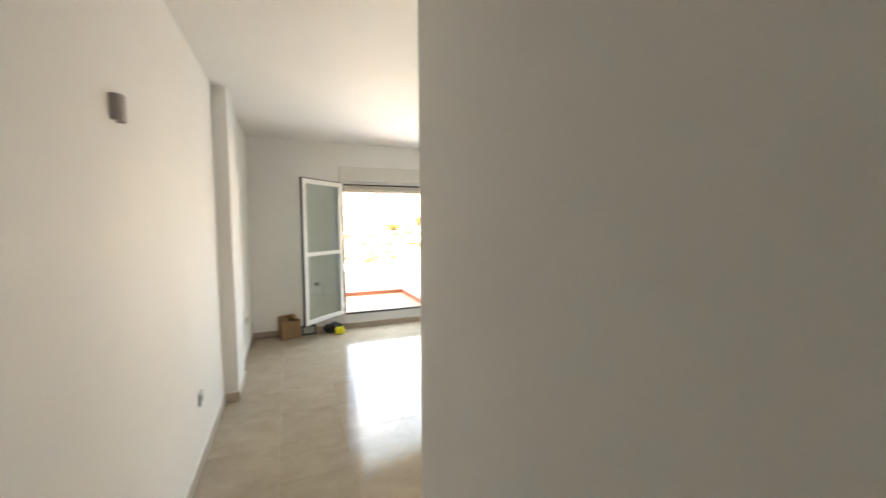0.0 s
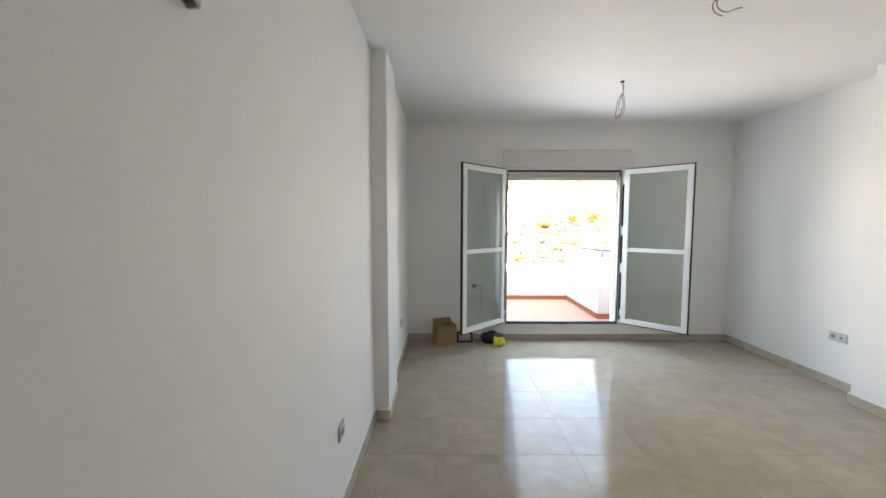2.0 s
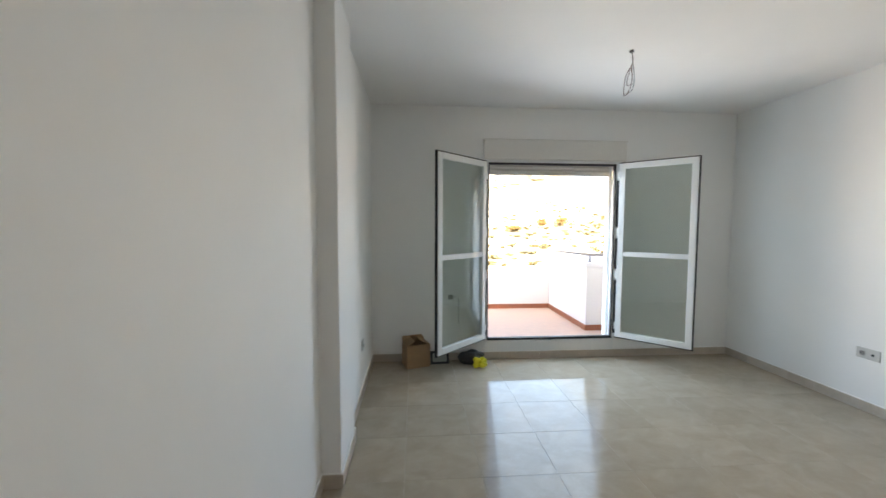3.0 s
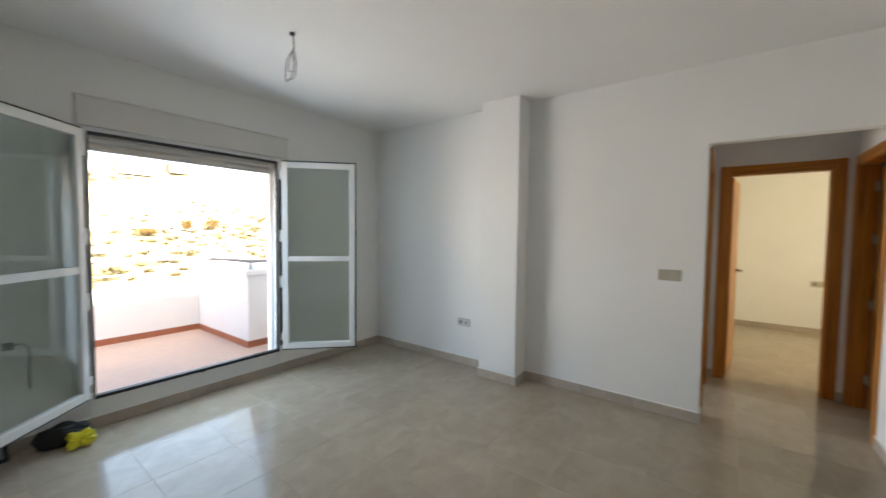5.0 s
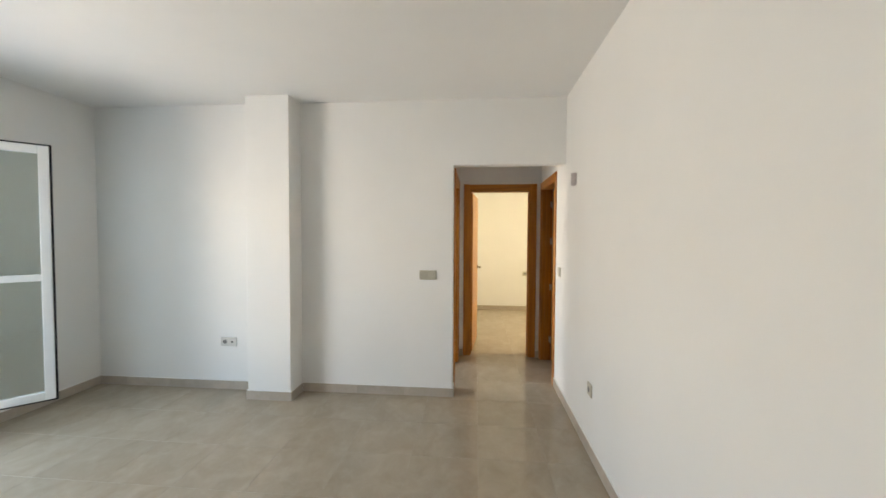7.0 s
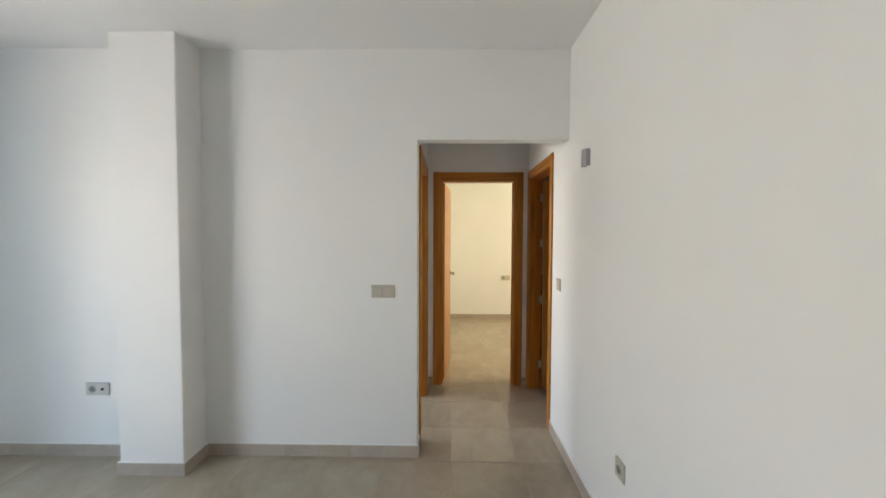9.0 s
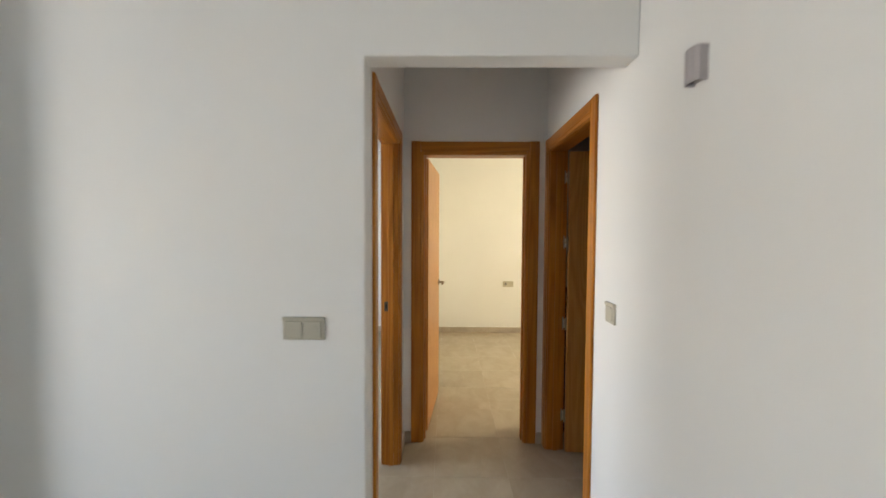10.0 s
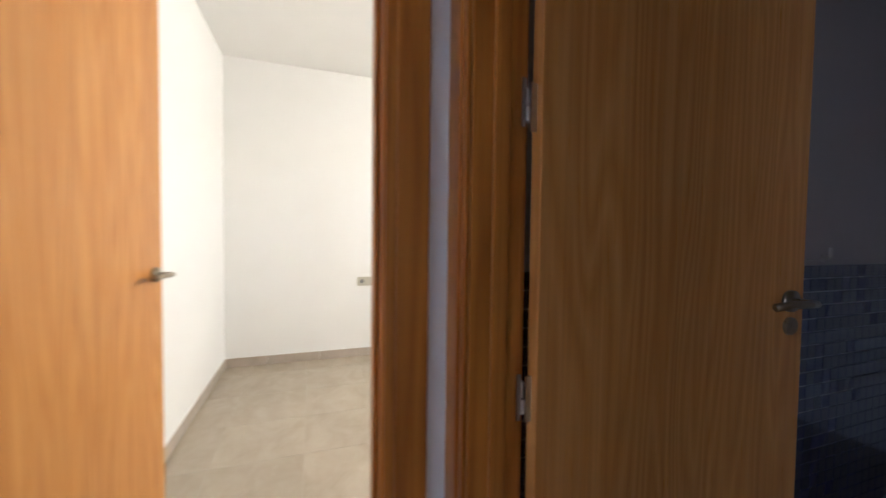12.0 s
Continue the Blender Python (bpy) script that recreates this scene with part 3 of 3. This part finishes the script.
smooth(part("hanging_cable", tube([(0.255, 5.66, 0.69), (0.29, 5.645, 0.70), (0.318, 5.64, 0.675), (0.325, 5.645, 0.60), (0.318, 5.65, 0.50), (0.325, 5.655, 0.40)], 0.004), CABLE_GREY, aerial))


def wall_lamp(x, y, z, normal):
    """A half-shell uplighter: a bowed ceramic front open above and below."""
    m = wall_frame(x, y, z, normal)
    lamp = thing("wall_lamp", (x, y, z), "small matt lilac-grey ceramic uplighter on the white wall", "lamp", "wall lamps")
    w, h, deep, t = 0.029, 0.046, 0.036, 0.004
    prof = [(-w, 0.0), (-w, 0.024), (-w * 0.72, 0.032), (0, deep), (w * 0.72, 0.032), (w, 0.024), (w, 0.0)]
    inner = [(a * (1 - t / w), max(0, b - t)) for a, b in prof]
    bm = bmesh.new()
    rows = [[bm.verts.new(m @ Vector((a, -b, q))) for a, b in line] for line, q in ((prof, -h), (prof, h), (inner, h), (inner, -h))]
    for a, b in zip(rows, rows[1:] + rows[:1]):
        for i in range(len(prof) - 1):
            bm.faces.new((a[i], a[i + 1], b[i + 1], b[i]))
    for i in (0, -1):
        bm.faces.new([r[i] for r in rows])
    part("shell", bm, LAMP_CLAY, lamp)
    bm = bmesh.new()
    plate(bm, m, -0.022, 0.022, -0.040, 0.040, 0, 0.008, 0.002)
    part("back_plate", bm, STEEL, lamp)
    part("lamp_holder", tube([m @ Vector((0, -0.020, -0.030)), m @ Vector((0, -0.020, 0.015))], 0.010, 12), WHITE_PLASTIC, lamp)
    bm = bmesh.new()
    plate(bm, m, -0.008, 0.008, -0.03, -0.014, 0.007, 0.022, 0.001)
    part("bracket", bm, STEEL, lamp)
    return lamp


wall_lamp(X_WEST, 1.765, 1.955, "x")
wall_lamp(3.092, Y_SOUTH, 1.925, "y")


def ceiling_wire(x, y, loops, label):
    """A bare lamp outlet: a rose hole, wires that hang in a loop and their ends."""
    ob = thing("ceiling_wire", (x, y, H), label, "wire", "lamp outlets")
    part("outlet_plug", disc((x, y, H - 0.012), (0, 0, 1), 0.016, 0.013, 14), CABLE_BLACK, ob)
    for mat, r, pts in loops:
        fine = []
        v = [Vector((x + a, y + b, H + c)) for a, b, c in pts]
        for i in range(len(v) - 1):
            p0, p1, p2, p3 = v[max(i - 1, 0)], v[i], v[i + 1], v[min(i + 2, len(v) - 1)]
            for k in range(5):
                t = k / 5
                fine.append(0.5 * (2 * p1 + (p2 - p0) * t + (2 * p0 - 5 * p1 + 4 * p2 - p3) * t * t + (3 * p1 - p0 - 3 * p2 + p3) * t ** 3))
        fine.append(v[-1])
        smooth(part("wire", tube(fine, r, 6), mat, ob))
    return ob


ceiling_wire(1.385, 4.335, [
    (CABLE_BROWN, 0.0028, [(0, 0, 0), (0.012, 0.004, -0.08), (-0.035, 0, -0.17), (-0.048, 0.002, -0.27), (-0.042, 0, -0.315), (-0.005, 0.005, -0.27), (0.014, 0.008, -0.20), (0.004, 0.004, -0.10)]),
    (CABLE_GREY, 0.0028, [(0, 0, 0), (0.006, -0.01, -0.10), (0.022, -0.006, -0.19), (0.012, 0, -0.27), (-0.03, 0.004, -0.30)]),
    (CABLE_BROWN, 0.0022, [(0.0, 0.004, -0.12), (-0.02, 0.01, -0.20), (-0.015, 0.012, -0.24), (0.012, 0.01, -0.225)])],
    "bare brown and grey lamp wires looped from the ceiling")
ceiling_wire(1.312, 3.03, [
    (CABLE_BLACK, 0.0045, [(0, 0, 0), (-0.03, 0, -0.02), (-0.05, 0.0, -0.045), (-0.055, 0.002, -0.07)]),
    (CABLE_GREY, 0.003, [(-0.05, 0.0, -0.05), (-0.05, 0.004, -0.10), (-0.005, 0.004, -0.125), (0.05, 0, -0.11), (0.075, 0, -0.105)]),
    (CABLE_BROWN, 0.003, [(-0.055, 0.0, -0.06), (-0.075, 0.002, -0.09), (-0.06, 0.006, -0.125), (-0.02, 0.006, -0.145)])],
    "bare black cable with loose wire ends hanging from the ceiling")
ceiling_wire(5.71, 3.83, [
    (CABLE_BLACK, 0.005, [(-0.05, 0, -0.004), (0, 0, -0.02), (0.03, 0, -0.05)]),
    (CABLE_GREY, 0.0035, [(0.02, 0, -0.03), (0.0, 0.0, -0.09), (0.015, 0.0, -0.15), (0.04, 0, -0.14), (0.04, 0, -0.08), (0.03, 0, -0.04)])],
    "loop of grey lamp wire hanging from the side room ceiling")

# ---- things on the floor by the balcony window ----


def carton():
    ob = thing("cardboard_box", (-0.14, 5.60, 0), "open brown cardboard box on the floor by the wall", "box")
    m = turned(-0.222, 5.425, 18)
    w, d, h, t = 0.245, 0.19, 0.235, 0.005
    near = part("box_wall", box(0, w, 0, t, 0, h, 0.0015, m), CARDBOARD, ob)
    back = part("box_wall", box(0, w, d - t, d, 0, h, 0.0015, m), CARDBOARD, ob)
    left = part("box_wall", box(0, t, t, d - t, 0, h - 0.001, 0.0015, m), CARDBOARD, ob)
    right = part("box_wall", box(w - t, w, t, d - t, 0, h - 0.001, 0.0015, m), CARDBOARD, ob)
    part("box_bottom", box(t, w - t, t, d - t, 0.001, 0.007, 0, m), CARDBOARD, ob)

    def flap(on, x, y, yaw, tilt, length, run):
        q = m @ Matrix.Translation((x, y, h)) @ Matrix.Rotation(radians(yaw), 4, "Z") @ Matrix.Rotation(radians(tilt), 4, "X")
        part("flap", box(0.002, run - 0.002, 0, 0.004, 0, length, 0.001, q), CARDBOARD, on)

    flap(back, 0, d - 0.004, 0, -12, 0.055, w)
    flap(left, 0.004, 0, 90, 62, 0.09, d)
    flap(right, w - 0.004, d, -90, 70, 0.085, d)
    flap(near, w, 0.004, 180, 118, 0.05, w)
    return ob


carton()


def framed_panel():
    ob = thing("framed_picture", (0.115, 5.565, 0), "small black picture frame with pale print leaning by the wall", "picture")
    m = Matrix.Translation((0.115, 5.560, 0.0)) @ Matrix.Rotation(radians(4), 4, "Z") @ Matrix.Rotation(radians(-16), 4, "X")
    w, h, b, d = 0.098, 0.135, 0.024, 0.014
    part("frame_side", box(-w, -w + b, -d, 0, 0, h, 0.002, m), GASKET, ob)
    part("frame_side", box(w - b, w, -d, 0, 0, h, 0.002, m), GASKET, ob)
    part("frame_bottom", box(-w + b, w - b, -d, 0, 0, b, 0.002, m), GASKET, ob)
    part("frame_top", box(-w + b, w - b, -d, 0, h - b, h, 0.002, m), GASKET, ob)
    part("print", box(-w + b, w - b, -0.006, -0.003, b, h - b, 0, m), PAPER, ob)


framed_panel()


def crumpled(name, at, size, mat, label, category, seed, rough=0.35):
    """A limp bag: a squashed, creased skin with a gathered top, flat where it lies."""
    rnd = random.Random(seed)
    bm = bmesh.new()
    bmesh.ops.create_icosphere(bm, subdivisions=4, radius=1.0)
    off = Vector((rnd.random() * 9, rnd.random() * 9, rnd.random() * 9))
    for v in bm.verts:
        n = v.co.normalized()
        r = 1 + rough * noise.fractal(n * 1.7 + off, 1.0, 2.0, 4) + 0.12 * abs(noise.noise(n * 5 + off))
        p = n * r
        v.co = Vector((at[0] + p.x * size[0], at[1] + p.y * size[1], max(0.003, size[2] * (0.5 + p.z * 0.55))))
    ob = part(name, bm, mat)
    return tagged(ob, label, category)


crumpled("black_bag", (0.450, 5.545), (0.135, 0.058, 0.135), BAG, "limp black plastic bag on the floor under the window leaf", "bag", 3, 0.22)
crumpled("yellow_bag", (0.515, 5.440), (0.070, 0.040, 0.095), YELLOW, "crumpled bright yellow plastic bag on the floor", "bag", 8, 0.6)

# ---- terrace railing and skirting ----
rail = thing("terrace_railing", (0.2, 8.02, 0.70), "thin grey metal railing on the white terrace parapet", "railing")
smooth(part("top_rail", tube([(-1.85, 8.015, 1.03), (2.17, 8.015, 1.03), (2.215, 6.62, 1.062), (3.55, 6.60, 1.062)], 0.021, 10), RAIL, rail))
smooth(part("lower_rail", tube([(-1.85, 8.015, 0.855), (2.11, 8.015, 0.855)], 0.014, 10), RAIL, rail))
for x in (-1.4, -0.3, 0.55):
    post = smooth(part("post", tube([(x, 8.015, 0.69), (x, 8.015, 1.015)], 0.014, 10), RAIL, rail))
    part("foot_plate", disc((x, 8.015, 0.699), (0, 0, 1), 0.032, 0.006, 16), RAIL, post)
for x, y in ((2.175, 7.9), (2.22, 6.62), (3.3, 6.603)):
    post = smooth(part("post", tube([(x, y, 0.96), (x, y, 1.045)], 0.014, 10), RAIL, rail))
    part("foot_plate", disc((x, y, 0.964), (0, 0, 1), 0.032, 0.006, 16), RAIL, post)

# bathroom valve
valve = thing("water_valve", (4.82, -0.33, 1.11), "small chrome water valve stub on the bathroom wall above the mosaic", "valve")
part("pipe", tube([(4.82, -0.33, 1.11), (4.80, -0.33, 1.11), (4.795, -0.33, 1.118), (4.795, -0.33, 1.15)], 0.006, 10), STEEL, valve)
part("wall_flange", disc((4.82, -0.33, 1.11), (-1, 0, 0), 0.014, 0.006, 16), STEEL, valve)
part("ledge", box(4.81, 4.82, -0.30, -0.22, 1.10, 1.106, 0.001), STEEL, valve)

# ---- distance: hillside, scrub, houses ----


def hill_height(x, y):
    d = y - 8.0
    base = -7.5 if d < 14 else 0.0
    knots = [(-4000, -7.5), (14, -7.5), (32, -4.2), (60, -1.6), (82, 0.6), (98, 4.0), (122, 13.5), (142, 20.5), (158, 22.5), (260, 20.0), (4000, 10.0)]
    for (a, p), (b, q) in zip(knots, knots[1:]):
        if a <= d < b:
            f = (d - a) / (b - a)
            f = f * f * (3 - 2 * f) * 0.5 + f * 0.5
            base = p + (q - p) * f
            break
    far = min(1.0, max(0.0, (d - 20) / 60))
    bumps = noise.fractal(Vector((x * 0.018, y * 0.025, 0.3)), 1.0, 2.0, 5) * 3.0 + noise.fractal(Vector((x * 0.11, y * 0.14, 4.0)), 1.0, 2.0, 3) * 0.55
    return base + bumps * far - max(0.0, x - 60) * 0.02 * far


def graded(lo, hi, n, power):
    return [c + (hi if s > 0 else -lo) * s * abs(s) ** (power - 1) for c, s in ((0.0, -1 + 2 * i / (n - 1)) for i in range(n))]


bm = bmesh.new()
xs = [30 + v for v in graded(-1800, 1800, 150, 2.6)]
ys = [70 + v for v in graded(-1800, 1800, 170, 2.6)]
grid = [[bm.verts.new((x, y, hill_height(x, y))) for x in xs] for y in ys]
for r0, r1 in zip(grid, grid[1:]):
    for i in range(len(xs) - 1):
        bm.faces.new((r0[i], r0[i + 1], r1[i + 1], r1[i]))
ground = smooth(part("ground", bm, HILL))
tagged(ground, "dry pale sandy hillside with scrub in full sun", "hillside", kind="structure")


def add_foliage(bm, rnd, at, size, count, leaf_size):
    for _ in range(count):
        v = Vector((rnd.gauss(0, 1), rnd.gauss(0, 1), rnd.gauss(0, 1))).normalized() * (rnd.random() ** 0.45)
        v *= 0.75 + 0.5 * noise.noise(v * 2.3 + Vector(at))
        p = Vector(at) + Vector((v.x * size[0], v.y * size[1], (v.z * 0.5 + 0.5) * size[2]))
        a = Vector((rnd.gauss(0, 1), rnd.gauss(0, 1), rnd.gauss(0, 1))).normalized() * leaf_size * (0.6 + rnd.random() * 0.8)
        b = a.cross(Vector((rnd.gauss(0, 1), rnd.gauss(0, 1), rnd.gauss(0, 1)))).normalized() * leaf_size * 0.6
        bm.faces.new([bm.verts.new(q) for q in (p - a, p + b, p + a, p - b)])


rnd = random.Random(21)
bm = bmesh.new()
for _ in range(1100):
    y = 45 + 100 * rnd.random()
    x = rnd.uniform(-0.25, 0.75) * y + rnd.uniform(-8, 8)
    if noise.noise(Vector((x * 0.03, y * 0.05, 1.7))) < rnd.uniform(-0.35, 0.35):
        continue
    s = rnd.uniform(0.35, 1.1)
    add_foliage(bm, rnd, (x, y, hill_height(x, y) - 0.1), (s * 1.3, s, s * 0.9), 34, 0.16 + 0.1 * s)
tagged(part("hillside_scrub", bm, LEAF), "low olive-brown scrub scattered over the dry hillside", "scrub", kind="stuff")


def broom(x, y, wide, tall, seed):
    z = hill_height(x, y) - 0.1
    r = random.Random(seed)
    ob = thing("broom_bush", (x, y, z), "rounded golden-orange bush on the dry slope", "bush", "golden bushes")
    bm = bmesh.new()
    for k in range(7):
        a = k * math.tau / 7 + r.random()
        reach = wide * r.uniform(0.25, 0.5)
        top = Vector((x + math.cos(a) * reach, y + math.sin(a) * reach, z + tall * r.uniform(0.5, 0.8)))
        mid = Vector((x + math.cos(a) * reach * 0.35, y + math.sin(a) * reach * 0.35, z + tall * 0.3))
        add_tube(bm, [(x, y, z), mid, top], 0.05, 6)
    part("trunk", bm, BARK, ob)
    bm = bmesh.new()
    add_foliage(bm, r, (x, y, z + 0.2), (wide / 2, wide / 2.4, tall), 900, 0.17)
    part("crown", bm, LEAF_GOLD, ob)


broom(30.2, 90.0, 3.4, 3.0, 4)
broom(35.1, 90.5, 5.2, 2.9, 5)
broom(22.6, 86.0, 4.2, 1.3, 6)


def far_house(x, y, w, d, h):
    z = hill_height(x, y) - 0.4
    ob = thing("hill_house", (x, y, z), "low flat-roofed sandstone house on the hill crest", "house", "houses on the crest")
    part("wall", box(x - w / 2, x + w / 2, y - d / 2, y + d / 2, z, z + h, 0.05), HOUSE, ob)
    part("roof", box(x - w / 2 - 0.2, x + w / 2 + 0.2, y - d / 2 - 0.2, y + d / 2 + 0.2, z + h, z + h + 0.25, 0.05), HOUSE, ob)
    for k in range(3):
        u = x - w / 2 + w * (k + 0.5) / 3
        part("window", box(u - 0.45, u + 0.45, y - d / 2 - 0.03, y - d / 2 + 0.02, z + h * 0.45, z + h * 0.45 + 1.0), HOUSE_DARK, ob)


far_house(34.0, 140.0, 8.0, 6.0, 3.2)
far_house(46.0, 143.0, 5.0, 5.0, 2.6)

# ---- skirting pieces ----


def skirting(name, runs, height, deep, piece, mat, label, z=0.0, lit_edge=None):
    """runs: (axis, fixed, from, to, normal sign). Each piece is a part on a shared mesh per run direction."""
    ob = thing(name, (0, 0, z), label, "skirting", kind="structure")
    shared = {}
    for axis, c, a, b, s in runs:
        u = a
        while u < b - 0.012:
            v = min(u + piece, b)
            run = round(v - u - 0.002, 4)
            key = (axis, s, run)
            if key not in shared:
                half = run / 2
                bm = box(-half, half, min(0, s * deep), max(0, s * deep), 0, height, 0) if axis == "x" else box(min(0, s * deep), max(0, s * deep), -half, half, 0, height, 0)
                edges = [e for e in bm.edges if all(abs(w.co.z - height) < 1e-5 for w in e.verts)]
                bmesh.ops.bevel(bm, geom=edges, offset=0.003, segments=1, affect="EDGES")
                me = bpy.data.meshes.new("skirting_piece")
                bm.to_mesh(me)
                bm.free()
                me.materials.append(mat)
                shared[key] = me
            o = new("skirting_piece", shared[key])
            o.parent = ob
            o.location = ((u + v) / 2, c, 0) if axis == "x" else (c, (u + v) / 2, 0)
            u = v
        # added white strip that draws the light caught by the top edge
        if lit_edge:
            e = (min(c, c + s * deep * 0.75), max(c, c + s * deep * 0.75))
            b = (a, b, *e, z + height + 0.0005, z + height + 0.006) if axis == "x" else (*e, a, b, z + height + 0.0005, z + height + 0.006)
            part("filler_bead", box(*b, 0.001), lit_edge, ob, "thin white strip drawn as the lit top edge")
    return ob


D = 0.011
skirting("baseboard", [
    ("y", X_WEST, -1.8, 3.735, 1), ("x", 3.735, X_WEST + D, -0.552, -1), ("y", -0.552, 3.735 - D, 4.20 + D, 1), ("x", 4.20, X_RETURN + D, -0.552, 1), ("y", X_RETURN, 4.20 + D, Y_NORTH, 1),
    ("x", Y_NORTH, X_RETURN + D, 3.402 - D, -1), ("y", 3.402, 4.025 + D, Y_NORTH, -1), ("x", 4.025, 3.204, 3.402 - D, 1), ("y", 3.204, 3.625 - D, 4.025 + D, -1), ("x", 3.625, 3.204, X_EAST - D, -1),
    ("y", X_EAST, 2.202 - D, 3.625 - D, -1), ("x", 2.202, X_EAST, 3.558, -1), ("x", Y_SOUTH, 0.475 + D, 3.784, 1), ("x", 2.202, 4.470, 4.66 - D, -1),
    ("y", 4.66, 2.150, 2.202 - D, -1), ("y", 4.66, Y_SOUTH, 1.270, -1),
    ("y", 7.66, -1.3, 2.202, -1), ("x", 2.202, 4.80, 7.66 - D, -1), ("x", 5.11, 3.53, 7.66 - D, -1), ("y", 7.66, 4.01 + D, 5.11, -1), ("x", 4.01, 7.57, 7.66 - D, 1), ("y", 7.57, 3.40, 4.01 + D, -1), ("y", 7.66, 2.302, 3.40, -1),
    ("y", 0.335, -1.8, 1.36, -1)],
    0.078, D, 0.452, SKIRT, "low beige-grey stoneware skirting with fine joints", lit_edge=WALL)
skirting("terrace_skirting", [
    ("x", 7.93, -1.75, 2.14, -1), ("y", 2.14, 6.53 - D, 7.93 - D, -1), ("x", 6.53, 2.14, 3.55, -1), ("x", 5.93, -1.75, 0.58, 1), ("x", 5.93, 2.08, 3.55, 1)],
    0.075, D, 0.33, CLAY, "red clay skirting tiles round the terrace", 0.05)

# ---- bathroom mosaic ----
P = 0.05
bm = box(-0.003, 0.001, -0.0228, 0.0228, -0.0228, 0.0228, 0.0)
chip = bpy.data.meshes.new("mosaic_tile")
bm.to_mesh(chip)
bm.free()
chip.materials.append(MOSAIC)
bath = tagged(part("mosaic_wall", box(4.8165, 4.82, -1.55, 1.10, 0.0, 1.085), MOSAIC_GROUT), "wall dado of small dark blue glass mosaic tiles", "mosaic", kind="structure")
band = part("mosaic_band", box(4.8165, 4.82, -1.55, 1.10, 2.35, 2.69), MOSAIC_GROUT, bath)
rest = bmesh.new()
for i in range(53):
    for j in range(53):
        y, z = -1.525 + P * i, 0.010 + P * j
        if 1.08 < z < 2.36 or z > 2.68:
            continue
        if -0.78 < y < 0.12 and 0.28 < z < 1.1:
            o = new("tile", chip)
            o.parent = bath
            o.location = (4.8155, y, z)
        else:
            add_box(rest, 4.8125, 4.8165, y - 0.0228, y + 0.0228, z - 0.0228, z + 0.0228)
tagged(part("small_mosaic_tiles", rest, MOSAIC, bath), kind="stuff")

# ---- floor tiles ----
G = 0.448
bm = box(-G / 2 + 0.0012, G / 2 - 0.0012, -G / 2 + 0.0007, G / 2 - 0.0007, -0.0058, 0.0)
edges = [e for e in bm.edges if all(v.co.z > -0.001 for v in e.verts)]
bmesh.ops.bevel(bm, geom=edges, offset=0.0005, segments=1, affect="EDGES")
paver = bpy.data.meshes.new("floor_tile")
bm.to_mesh(paver)
bm.free()
paver.materials.append(TILE)
ROOMS = [(-0.662, 0.335, -1.8, 1.4), (-0.662, 3.43, 1.217, 5.68), (3.43, 4.77, 1.217, 2.202), (3.53, 7.66, 2.302, 5.11), (4.77, 7.66, -1.3, 2.202), (3.86, 4.6, 0.7, 1.217)]
for i in range(-2, 18):
    for j in range(-12, 7):
        x, y = -0.206 + G * (i + 0.5), 3.314 + G * (j + 0.5)
        if any(x + G / 2 > a and x - G / 2 < b and y + G / 2 > c and y - G / 2 < d for a, b, c, d in ROOMS):
            o = new("tile", paver)
            o.parent = slab
            o.location = (x, y, 0)
